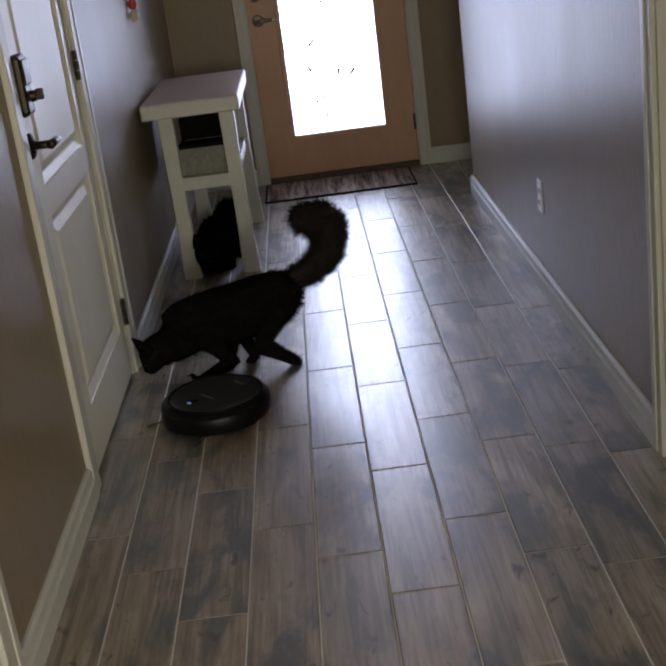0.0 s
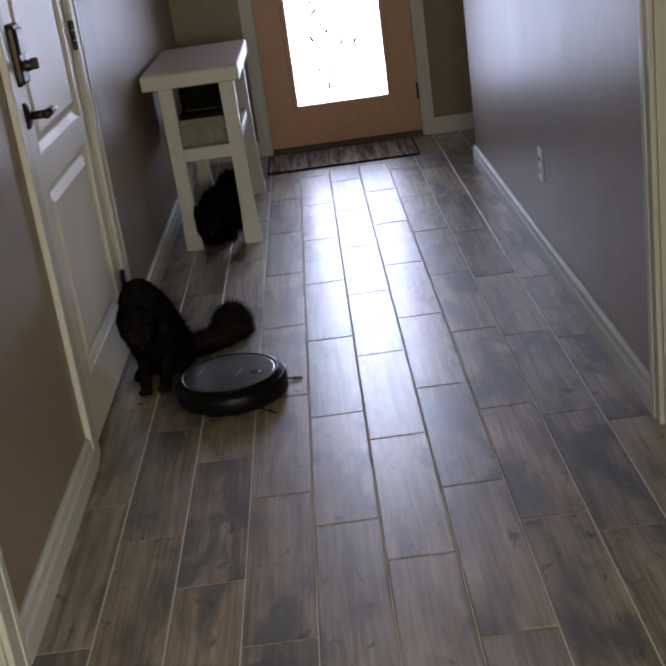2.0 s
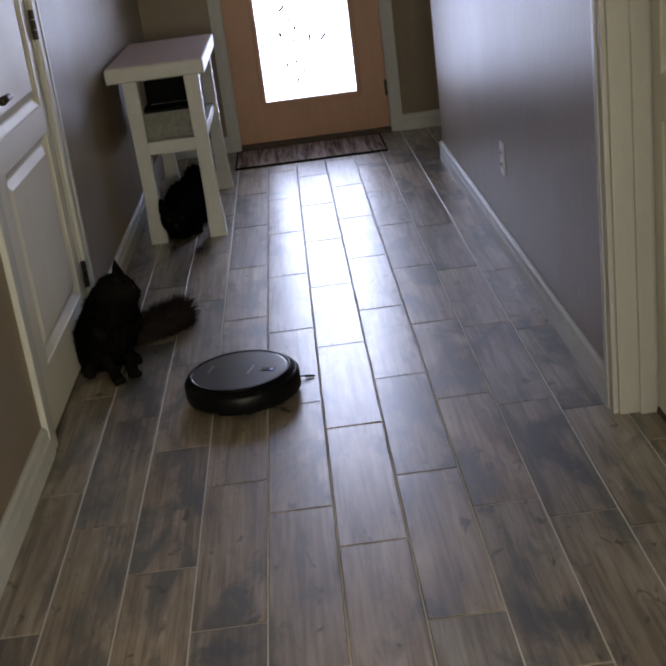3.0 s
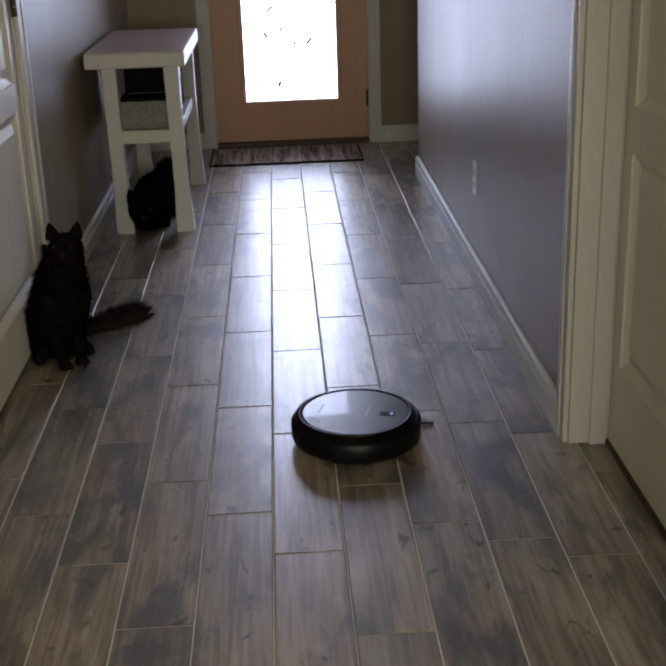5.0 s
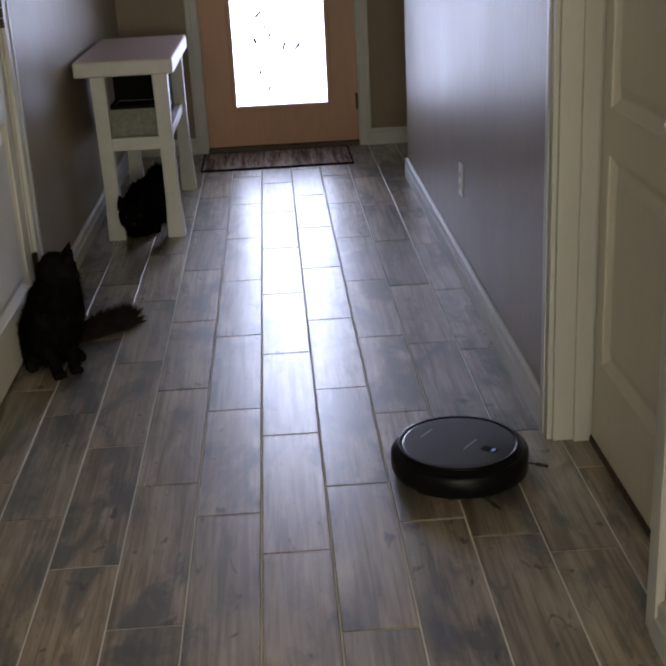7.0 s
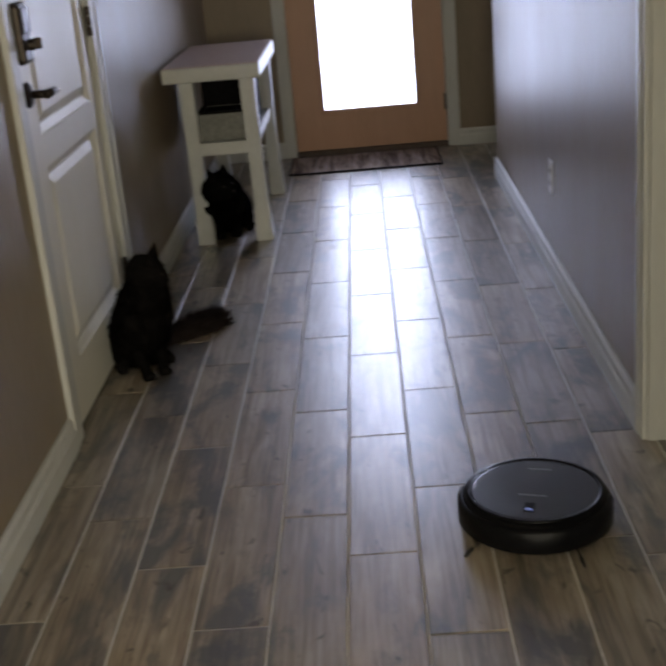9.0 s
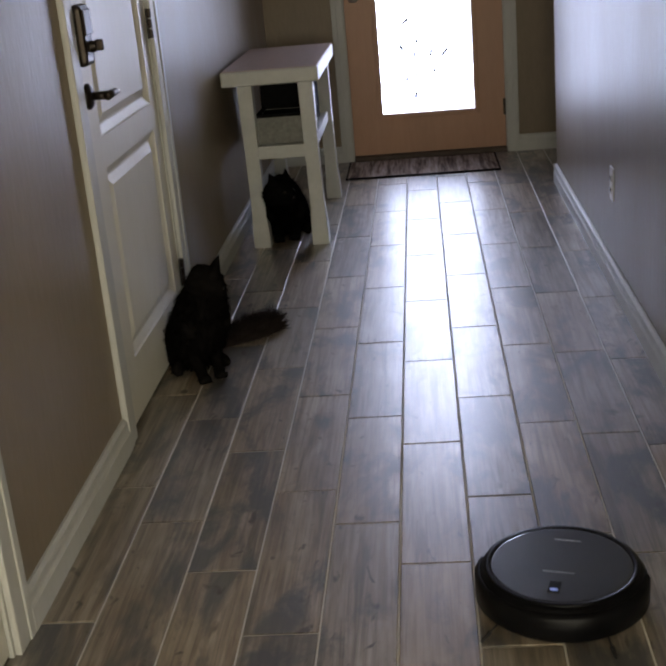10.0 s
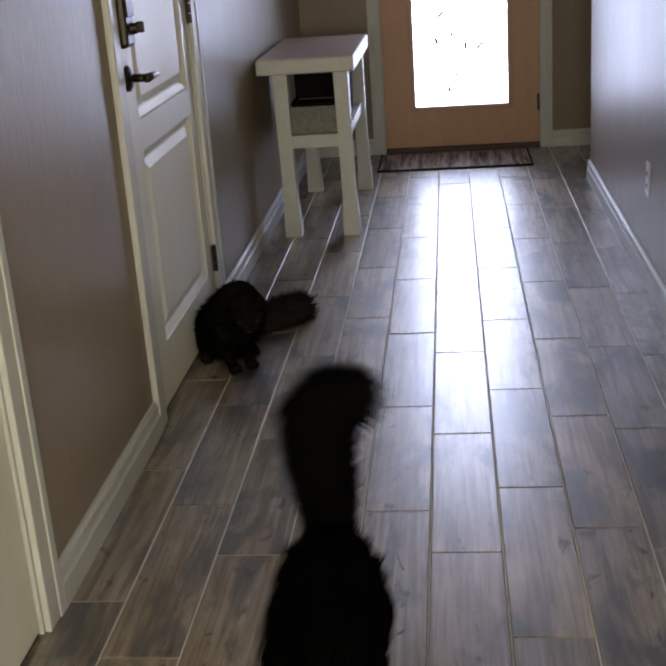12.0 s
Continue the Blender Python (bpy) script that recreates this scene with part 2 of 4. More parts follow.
# ---- the large structure ----
XL, XR, YF, ZC = -0.743, 0.742, 6.59, 2.44
TH = 0.12
Y0 = -1.3
# unseen start of the right wall, set so back fill reaches the left wall
YR = 0.90
LD0, LD1 = 2.915, 3.768
ND0, ND1 = 1.080, 1.925
RD0, RD1 = 1.850, 2.660
DH = 2.05
FX0, FX1 = -0.312, 0.575

setting("wall_left", boxes(
    ((XL - TH, Y0, 0), (XL, ND0, ZC)), ((XL - TH, ND1, 0), (XL, LD0, ZC)), ((XL - TH, LD1, 0), (XL, YF, ZC)),
    ((XL - TH, ND0, DH), (XL, ND1, ZC)), ((XL - TH, LD0, DH), (XL, LD1, ZC))), WALL,
    "satin greige painted hallway wall with two doors", "wall")
YE = 5.73
setting("wall_right", boxes(
    ((XR, YR, 0), (XR + TH, RD0, ZC)), ((XR, RD1, 0), (XR + TH, YE, ZC)), ((XR, RD0, DH), (XR + TH, RD1, ZC))), WALL,
    "satin greige painted hallway wall with one door and an outlet", "wall")
setting("wall_front", boxes(
    ((-1.0, YF, 0), (FX0, YF + TH, ZC)), ((FX1, YF, 0), (2.2, YF + TH, ZC)), ((FX0, YF, 2.06), (FX1, YF + TH, ZC))), WALL,
    "greige painted wall around the front door", "wall")
setting("wall_alcove", boxes(((2.08, YE - TH, 0), (2.2, YF, ZC)), ((XR + TH, YE - TH, 0), (2.08, YE, ZC))), WALL,
    "greige painted wall of the side entry", "wall")
# unseen room assumed behind, so that its windows can fill the hall
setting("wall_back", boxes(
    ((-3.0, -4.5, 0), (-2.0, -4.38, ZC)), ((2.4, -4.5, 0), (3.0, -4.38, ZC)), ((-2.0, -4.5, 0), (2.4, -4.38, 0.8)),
    ((-2.0, -4.5, 2.1), (2.4, -4.38, ZC))), WALL, "unseen greige painted wall assumed behind, with a wide window", "wall")
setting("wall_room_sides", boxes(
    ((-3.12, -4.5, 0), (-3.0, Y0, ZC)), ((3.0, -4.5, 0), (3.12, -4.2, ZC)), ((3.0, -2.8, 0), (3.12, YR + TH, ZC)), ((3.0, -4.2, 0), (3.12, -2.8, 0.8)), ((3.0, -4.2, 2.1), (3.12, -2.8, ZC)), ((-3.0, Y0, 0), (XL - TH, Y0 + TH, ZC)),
    ((XR + TH, YR, 0), (3.0, YR + TH, ZC))), WALL, "unseen greige painted walls of the assumed room behind", "wall")
setting("ceiling", boxes(((-3.12, -4.5, ZC), (3.12, YF + TH, ZC + 0.1))), CEIL, "flat white painted ceiling", "ceiling")


def light_block(xa, xb, y0, y1):
    """Unseen walls added to keep stray light out of a shut door's gaps; xa: by the wall, xb: further off."""
    s = 0.05 if xb > xa else -0.05
    x0, x1 = sorted((xa, xb))
    b0, b1 = sorted((xb, xb + s))
    setting("wall_light_block", boxes(
        ((b0, y0 - 0.1, -0.05), (b1, y1 + 0.1, 2.25)), ((x0, y0 - 0.1, -0.05), (x1, y0 - 0.05, 2.25)), ((x0, y1 + 0.05, -0.05), (x1, y1 + 0.1, 2.25)),
        ((x0, y0 - 0.05, 2.2), (x1, y1 + 0.05, 2.25))), WALL, "unseen plain walls added to block light behind the shut door", "wall")


light_block(XR + TH, XR + 0.6, RD0, RD1)
light_block(XL - TH, XL - 0.6, ND0, ND1)
light_block(XL - TH, XL - 0.6, LD0, LD1)


def baseboard(name, a, b, out):
    """White moulded baseboard from a to b on the floor; out: the way it faces."""
    a, b, out = Vector((*a, 0)), Vector((*b, 0)), Vector((*out, 0))
    prof = [(0, 0), (0.018, 0), (0.018, 0.052), (0.014, 0.058), (0.012, 0.066), (0.014, 0.071), (0.013, 0.083), (0.006, 0.091), (0, 0.091)]
    bm = bmesh.new()
    ra = [bm.verts.new(a + out * d + Vector((0, 0, z))) for d, z in prof]
    rb = [bm.verts.new(b + out * d + Vector((0, 0, z))) for d, z in prof]
    n = len(prof)
    for i in range(n):
        bm.faces.new((ra[i], ra[(i + 1) % n], rb[(i + 1) % n], rb[i]))
    bm.faces.new(ra)
    bm.faces.new(rb[::-1])
    bmesh.ops.recalc_face_normals(bm, faces=bm.faces)
    return setting(name, bm, TRIM, "white moulded wooden baseboard along the wall", "baseboard")


CW, CF = 0.075, 0.058
baseboard("baseboard", (XL, ND1 + CW), (XL, LD0 - CW), (1, 0))
baseboard("baseboard", (XL, LD1 + CW), (XL, YF - 0.002), (1, 0))
baseboard("baseboard", (XL, Y0), (XL, ND0 - CW), (1, 0))
baseboard("baseboard", (XR, RD1 + CF), (XR, YE), (-1, 0))
baseboard("baseboard", (XR, YR), (XR, RD0 - CF), (-1, 0))
baseboard("baseboard", (XR - 0.016, YE), (XR + TH, YE), (0, 1))
baseboard("baseboard", (XL + 0.017, YF), (FX0 - CF, YF), (0, -1))
baseboard("baseboard", (FX1 + CF, YF), (2.08, YF), (0, -1))


def casing(name, m, w, h, depth, cw):
    """Door trim: local x over the opening, -y into the hall, z up; with jambs through the wall."""
    t = thing(name, m, "white moulded door casing with jambs", "door casing", kind="structure")

    def leg(x0, x1, inner):
        bm = boxes(((x0, -0.014, 0), (x1, 0, h + cw)), bevel=0.003)
        s = 0.028
        xa, xb = (x0, x0 + s) if inner > 0 else (x1 - s, x1)
        box(bm, (xa, -0.018, 0), (xb, -0.013, h + cw), 0.003)
        return bm
    part("casing_leg", leg(-cw, 0.004, 1), TRIM, t)
    part("casing_leg", leg(w - 0.004, w + cw, -1), TRIM, t)
    bm = boxes(((0.004, -0.0145, h), (w - 0.004, 0, h + cw)), bevel=0.003)
    part("casing_head", bm, TRIM, t)
    part("jamb", boxes(((0.0, 0.0, 0), (0.012, depth, h)), bevel=0.002), TRIM, t)
    part("jamb", boxes(((w - 0.012, 0.0, 0), (w, depth, h)), bevel=0.002), TRIM, t)
    part("jamb_head", boxes(((0.012, 0.0, h - 0.012), (w - 0.012, depth, h)), bevel=0.002), TRIM, t)
    part("door_stop", boxes(((0.012, 0.050, 0), (0.024, 0.092, h - 0.012)), bevel=0.002), TRIM, t) if name == "trim_right_door" else None
    return t


casing("trim_left_door", pose(XL, LD0, 0, 0, 0, 90), LD1 - LD0, DH, TH, CW)
casing("trim_near_door", pose(XL, ND0, 0, 0, 0, 90), ND1 - ND0, DH, TH, CW)
casing("trim_right_door", pose(XR, RD1, 0, 0, 0, -90), RD1 - RD0, DH, TH, CF)
casing("trim_front_door", pose(FX0, YF, 0), FX1 - FX0, 2.06, TH, CF)


def panel_slab(w, h, panels, th=0.035):
    """Moulded door leaf: face at y = 0 looking to -y; panels are (x0, x1, z0, z1) with sunk sloping rims and raised fields."""
    bm = bmesh.new()

    def quad(*p):
        bm.faces.new([bm.verts.new(v) for v in p])
    zs = sorted({0.012, h, *(z for p in panels for z in p[2:])})
    px0, px1 = panels[0][0], panels[0][1]
    quad((0, 0, 0.012), (px0, 0, 0.012), (px0, 0, h), (0, 0, h))
    quad((px1, 0, 0.012), (w, 0, 0.012), (w, 0, h), (px1, 0, h))
    for a, b in zip(zs, zs[1:]):
        if not any(abs(p[2] - a) < 1e-6 for p in panels):
            quad((px0, 0, a), (px1, 0, a), (px1, 0, b), (px0, 0, b))
    for x0, x1, z0, z1 in panels:
        last = None
        for inset, d in ((0, 0), (0.003, 0.004), (0.024, 0.015), (0.030, 0.015), (0.056, 0.004)):
            ring = [(x0 + inset, d, z0 + inset), (x1 - inset, d, z0 + inset), (x1 - inset, d, z1 - inset), (x0 + inset, d, z1 - inset)]
            if last:
                for i in range(4):
                    quad(last[i], last[(i + 1) % 4], ring[(i + 1) % 4], ring[i])
            last = ring
        quad(*last)
    quad((0, th, h), (w, th, h), (w, th, 0.012), (0, th, 0.012))
    for p, q in (((0, 0.012), (w, 0.012)), ((w, 0.012), (w, h)), ((w, h), (0, h)), ((0, h), (0, 0.012))):
        quad((p[0], 0, p[1]), (p[0], th, p[1]), (q[0], th, q[1]), (q[0], 0, q[1]))
    bmesh.ops.remove_doubles(bm, verts=bm.verts, dist=1e-5)
    bmesh.ops.recalc_face_normals(bm, faces=bm.faces)
    return bm


def hinge_bm():
    bm = boxes(((-0.016, -0.003, -0.045), (0.016, 0.0, 0.045)))
    for k in range(3):
        b2 = rod((0, -0.008, -0.045 + 0.031 * k), (0, -0.008, -0.045 + 0.031 * k + 0.028), 0.0075, 10)
        me = bpy.data.meshes.new("t")
        b2.to_mesh(me)
        b2.free()
        bm.from_mesh(me)
        bpy.data.meshes.remove(me)
    return bm


def merged(*bms):
    out = bmesh.new()
    for b in bms:
        me = bpy.data.meshes.new("t")
        b.to_mesh(me)
        b.free()
        out.from_mesh(me)
        bpy.data.meshes.remove(me)
    return out


def turned(bm, m):
    bmesh.ops.transform(bm, matrix=m, verts=bm.verts)
    return bm


def door_lever(parent, x, z, metal, way):
    """Lever handle on a round rose; way: +1 lever points to +x."""
    rose = part("rose", turned(lathe([(0, 0), (0.033, 0), (0.033, 0.006), (0.026, 0.012), (0.012, 0.016), (0, 0.016)], 28), pose(x, 0, z, 90)), metal, parent, smooth=True)
    bar = merged(rod((x, -0.014, z), (x, -0.058, z), 0.0105, 12), rod((x - way * 0.012, -0.056, z), (x + way * 0.065, -0.056, z), 0.0115, 12, 0.0095))
    part("lever", bar, metal, parent, smooth=True)
    # tip in bright nickel on every lever
    part("lever_tip", rod((x + way * 0.065, -0.056, z), (x + way * 0.108, -0.054, z - 0.004), 0.0075, 12, 0.006), NICKEL, parent, "bright metal tip", smooth=True)
    return rose


# left door: white two-panel leaf with lock and lever
W1 = LD1 - LD0 - 0.030
left_door = thing("door_1", pose(XL - 0.004, LD0 + 0.015, 0, 0, 0, 90), "closed white two-panel door with dark bronze lock and lever", "door", kind="structure")
part("leaf", panel_slab(W1, 2.03, [(0.140, W1 - 0.085, 0.180, 0.722), (0.140, W1 - 0.085, 0.805, 1.90)]), DOORW, left_door)
door_lever(left_door, 0.066, 0.922, BRONZE, 1)
lockp = merged(boxes(((0.010, -0.030, 1.000), (0.094, 0, 1.150)), bevel=0.012), boxes(((0.020, -0.035, 1.075), (0.084, -0.029, 1.138)), bevel=0.004))
part("deadbolt_plate", lockp, BRONZE, left_door, "tall dark bronze deadbolt housing")
part("thumb_turn", merged(turned(lathe([(0, 0), (0.015, 0), (0.013, 0.014), (0, 0.016)], 20), pose(0.064, -0.030, 1.045, 90)), boxes(((0.058, -0.062, 1.034), (0.070, -0.042, 1.062)), bevel=0.004)), BRONZE, left_door)
for hz in (0.225, 1.04, 1.83):
    part("hinge", turned(hinge_bm(), pose(W1 + 0.004, -0.004, hz)), BRONZE, left_door, "dark bronze butt hinge")
# dark strip drawn in for the shaded gap under the leaf
setting("door_gap_strip", boxes(((XL - 0.05, LD0 + 0.013, 0.0005), (XL - 0.010, LD1 - 0.013, 0.011))), SILL, "dark strip drawn for the shaded gap under the closed door", "threshold")

W2 = RD1 - RD0 - 0.038
right_door = thing("door_2", pose(XR + 0.098, RD1 - 0.019, 0, 0, 0, -90), "closed white two-panel interior door set back in its frame", "door", kind="structure")
part("leaf", panel_slab(W2, 2.03, [(0.060, W2 - 0.060, 0.228, 0.745), (0.060, W2 - 0.060, 0.850, 1.90)]), DOORW, right_door)
door_lever(right_door, W2 - 0.066, 0.915, BRONZE, -1)
setting("door_gap_strip", boxes(((XR + 0.090, RD0 + 0.013, 0.0005), (XR + 0.119, RD1 - 0.013, 0.011))), SILL, "dark strip drawn for the shaded gap under the closed door", "threshold")

W3 = ND1 - ND0 - 0.034
near_door = thing("door_3", pose(XL - 0.006, ND0 + 0.017, 0, 0, 0, 90), "closed white two-panel interior door flush with its frame", "door", kind="structure")
part("leaf", panel_slab(W3, 2.03, [(0.115, W3 - 0.115, 0.22, 0.70), (0.115, W3 - 0.115, 0.83, 1.90)]), DOORW, near_door)
door_lever(near_door, 0.066, 0.915, BRONZE, 1)
setting("door_gap_strip", boxes(((XL - 0.05, ND0 + 0.013, 0.0005), (XL - 0.010, ND1 - 0.013, 0.011))), SILL, "dark strip drawn for the shaded gap under the closed door", "threshold")

# front door: tan leaf round a tall pane of decorative glass
WF = FX1 - FX0 - 0.026
front_door = thing("door_4", pose(FX0 + 0.013, YF + 0.02, 0), "closed tan front door with a tall decorative glass pane", "door", kind="structure")
GX0, GX1, GZ0, GZ1 = 0.154, 0.154 + 0.558, 0.230, 1.90
part("leaf", boxes(((0, 0, 0.028), (GX0, 0.045, 2.04)), ((GX1, 0, 0.028), (WF, 0.045, 2.04)), ((GX0, 0, 0.028), (GX1, 0.045, GZ0)), ((GX0, 0, GZ1), (GX1, 0.045, 2.04))), TANDOOR, front_door)


def ring_frame(x0, x1, z0, z1, w, y0, y1, bevel):
    return boxes(((x0, y0, z0), (x0 + w, y1, z1)), ((x1 - w, y0, z0), (x1, y1, z1)), ((x0 + w, y0, z0), (x1 - w, y1, z0 + w)), ((x0 + w, y0, z1 - w), (x1 - w, y1, z1)), bevel=bevel)


part("glazing_frame", ring_frame(GX0 - 0.004, GX1 + 0.004, GZ0 - 0.004, GZ1 + 0.004, 0.026, -0.010, 0.030, 0.004), TANDOOR, front_door, "moulded bead round the glass")
pane = part("pane", boxes(((GX0 + 0.02, 0.018, GZ0 + 0.02), (GX1 - 0.02, 0.024, GZ1 - 0.02))), GLASS, front_door, "clear leaded glass pane")
pane.visible_shadow = False
gx, gz = GX0 + 0.022, GZ0 + 0.022
gw, gh = GX1 - GX0 - 0.044, GZ1 - GZ0 - 0.044


def came(a, b, r=0.0022):
    part("came", rod((gx + a[0], 0.014, gz + a[1]), (gx + b[0], 0.014, gz + b[1]), r, 6), LEAD, front_door)


IN = 0.095
for sx in (0, 1):
    xa = IN if not sx else gw - IN
    came((xa, 0.075), (xa, gh - 0.075), 0.0042)
    came((xa, 0.075), (xa + (0.03 if sx else -0.03), 0.035), 0.0036)
came((IN, 0.06), (gw - IN, 0.06), 0.0010)
random.seed(11)
for k in range(26):
    cx, cz = random.uniform(IN + 0.03, gw - IN - 0.02), random.uniform(0.05, gh - 0.1)
    ang, ln = random.uniform(0.6, 2.2), random.uniform(0.010, 0.026)
    came((cx - ln * math.cos(ang), cz - ln * math.sin(ang)), (cx + ln * math.cos(ang), cz + ln * math.sin(ang)), random.uniform(0.0045, 0.0085))
door_lever(front_door, 0.053, 0.905, NICKEL, 1)
part("deadbolt", turned(lathe([(0, 0), (0.030, 0), (0.030, 0.010), (0.024, 0.016), (0, 0.018)], 24), pose(0.052, 0, 1.035, 90)), NICKEL, front_door, smooth=True)
for hz in (0.25, 1.04, 1.83):
    part("hinge", turned(hinge_bm(), pose(WF + 0.004, -0.004, hz)), BRONZE, front_door)
setting("threshold", boxes(((FX0 + 0.012, YF - 0.02, 0), (FX1 - 0.012, YF + TH, 0.026)), bevel=0.004), SILL, "dark metal threshold under the front door", "threshold")
setting("backdrop_ground", boxes(((-6, YF + TH, -0.06), (6, 30, -0.01))), surf("concrete_path", (0.34, 0.33, 0.31), (0.46, 0.45, 0.42), 3, 0.9), "pale concrete ground outside", "ground")

# unseen windows assumed for the room behind, holding the fill lamps
win = thing("assumed_window_1", pose(0.2, -4.40, 0), "unseen wide white framed window assumed behind the camera", "window", kind="structure")
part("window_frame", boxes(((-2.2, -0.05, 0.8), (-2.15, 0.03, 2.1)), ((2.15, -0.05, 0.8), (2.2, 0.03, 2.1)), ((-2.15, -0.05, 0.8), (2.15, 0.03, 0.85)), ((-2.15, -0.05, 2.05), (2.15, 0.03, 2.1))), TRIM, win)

win = thing("assumed_window_2", pose(3.02, -3.50, 0, 0, 0, 90), "unseen white framed window assumed in the side of the room", "window", kind="structure")
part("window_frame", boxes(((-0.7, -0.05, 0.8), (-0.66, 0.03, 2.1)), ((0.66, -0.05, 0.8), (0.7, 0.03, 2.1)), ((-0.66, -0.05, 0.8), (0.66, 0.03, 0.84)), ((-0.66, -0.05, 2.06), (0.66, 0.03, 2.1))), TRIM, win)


# ---- things ----
def console_table():
    """White console: thick top, four legs with flared feet, rails and one shelf. Long side along y."""
    t = thing("console_table", pose(-0.519, 5.30, 0), "white painted wooden console table with flared legs against the wall", "table")
    hx, hy, ly = 0.203, 0.460, 0.433
    part("tabletop", boxes(((-hx, -hy, 0.687), (hx, hy, 0.748)), bevel=0.006), TABLEW, t)
    # thin skin over the top that carries the painted pink reflection
    part("top_tint", boxes(((-hx + 0.004, -hy + 0.004, 0.7475), (hx - 0.004, hy - 0.004, 0.7505)), bevel=0.001), TABLETOP, t, "wooden top board tinted with pink reflected light")

    def leg(sx, sy):
        bm = bmesh.new()
        prof = [(0.0, 0.0365, 0.0), (0.06, 0.0350, 0.001), (0.16, 0.0305, 0.003), (0.28, 0.0285, 0.005), (0.45, 0.0285, 0.008), (0.687, 0.0310, 0.010)]
        rings = []
        for z, h, lean in prof:
            cx, cy = (0.155 if sx > 0 else -0.098) - lean, sy * (ly - 0.5 * lean)
            rings.append([bm.verts.new((cx + a * h, cy + b * h, z)) for a, b in ((-1, -1), (1, -1), (1, 1), (-1, 1))])
        for a, b in zip(rings, rings[1:]):
            for i in range(4):
                bm.faces.new((a[i], a[(i + 1) % 4], b[(i + 1) % 4], b[i]))
        bm.faces.new(rings[0][::-1])
        bm.faces.new(rings[-1])
        bmesh.ops.bevel(bm, geom=[e for e in bm.edges if abs(e.verts[0].co.z - e.verts[1].co.z) > 0.03], offset=0.003, segments=1, affect="EDGES")
        bmesh.ops.recalc_face_normals(bm, faces=bm.faces)
        return bm
    for sx in (-1, 1):
        for sy in (-1, 1):
            part("leg", leg(sx, sy), TABLEW, t)
    for sy in (-1, 1):
        part("end_rail", boxes(((-0.078, sy * 0.433 - 0.014, 0.378), (0.120, sy * 0.433 + 0.014, 0.432)), bevel=0.003), TABLEW, t)
    for x in (-0.105, 0.146):
        part("side_rail", boxes(((x - 0.012, -0.405, 0.385), (x + 0.012, 0.405, 0.432)), bevel=0.003), TABLEW, t)
    part("apron", boxes(((-0.078, 0.420, 0.632), (0.118, 0.440, 0.686)), bevel=0.002), TABLEW, t)
    part("shelf", boxes(((-0.093, -0.419, 0.412), (0.134, 0.419, 0.4305)), bevel=0.002), TABLEW, t)
    return t


def storage_basket(y, w, d, h):
    """Soft-sided fabric bin, open on top, with thin walls and a rolled rim."""
    t = thing("storage_basket", pose(-0.498, y, 0.4315), "grey woven fabric storage basket on the table shelf", "basket")
    k = 0.007
    part("basket_wall", boxes(((-w, -d, 0), (w, -d + k, h)), ((-w, d - k, 0), (w, d, h)), ((-w, -d + k, 0), (-w + k, d - k, h)), ((w - k, -d + k, 0), (w, d - k, h)), bevel=0.002), FABRIC, t)
    part("basket_floor", boxes(((-w + k, -d + k, 0), (w - k, d - k, 0.008))), BLACKFAB, t)
    # black block added so that the basket's opening stays dark
    part("dark_filling", boxes(((-w + k, -d + k, 0.008), (w - k, d - k, h - 0.012)), bevel=0.006), BLACKFAB, t, "black block added inside the basket to keep its opening dark")
    part("basket_rim", ring_flat(w + 0.002, d + 0.002, 0.012, h - 0.010, h + 0.003), BLACKFAB, t, "black binding round the rim")
    pts = [(w + 0.003, -0.040 + 0.08 * i / 10, h - 0.040 - 0.038 * math.sin(math.pi * i / 10)) for i in range(11)]
    part("carry_handle", merged(*[rod(a, b, 0.005, 6) for a, b in zip(pts, pts[1:])]), BLACKFAB, t, "black webbing carry handle")
    part("label_holder", boxes(((w, -0.062, 0.045), (w + 0.004, -0.020, 0.085)), bevel=0.001), OUTLETW, t, "small white tag")
    return t


def ring_flat(hx, hy, w, z0, z1):
    return boxes(((-hx, -hy, z0), (-hx + w, hy, z1)), ((hx - w, -hy, z0), (hx, hy, z1)), ((-hx + w, -hy, z0), (hx - w, -hy + w, z1)), ((-hx + w, hy - w, z0), (hx - w, hy, z1)))


console_table()
storage_basket(5.03, 0.100, 0.125, 0.122)
# black box added on the shelf to fill the dark gap over the basket
filler = thing("gap_filler_box", pose(-0.490, 5.375, 0.4315), "tall black box added to fill the dark gap above the basket", "storage bin")
part("filler_wall", boxes(((-0.120, -0.20, 0), (0.102, 0.20, 0.215)), bevel=0.010), BLACKFAB, filler)
part("filler_top", boxes(((-0.124, -0.205, 0.212), (0.106, 0.205, 0.240)), bevel=0.008), BLACKFAB, filler, "black top of the added box")

# doormat with pile in stripes and a dark bound edge
rug = thing("doormat", pose(0.083, 6.312, 0), "brown and beige striped doormat before the front door", "mat")
bm = bmesh.new()
nx, ny = 90, 40
mw, md = 0.400, 0.212
random.seed(5)
grid = [[bm.verts.new((-mw + 2 * mw * i / nx, -md + 2 * md * j / ny, 0.009 + random.uniform(-0.0012, 0.0012))) for i in range(nx + 1)] for j in range(ny + 1)]
for j in range(ny):
    for i in range(nx):
        bm.faces.new((grid[j][i], grid[j][i + 1], grid[j + 1][i + 1], grid[j + 1][i]))
part("woven_top", bm, RUG, rug)
part("binding", ring_flat(mw + 0.010, md + 0.010, 0.012, 0.0006, 0.0085), BLACKFAB, rug, "dark bound edge")
part("backing", boxes(((-mw + 0.003, -md + 0.003, 0.0006), (mw - 0.003, md - 0.003, 0.006))), RUBBER, rug)

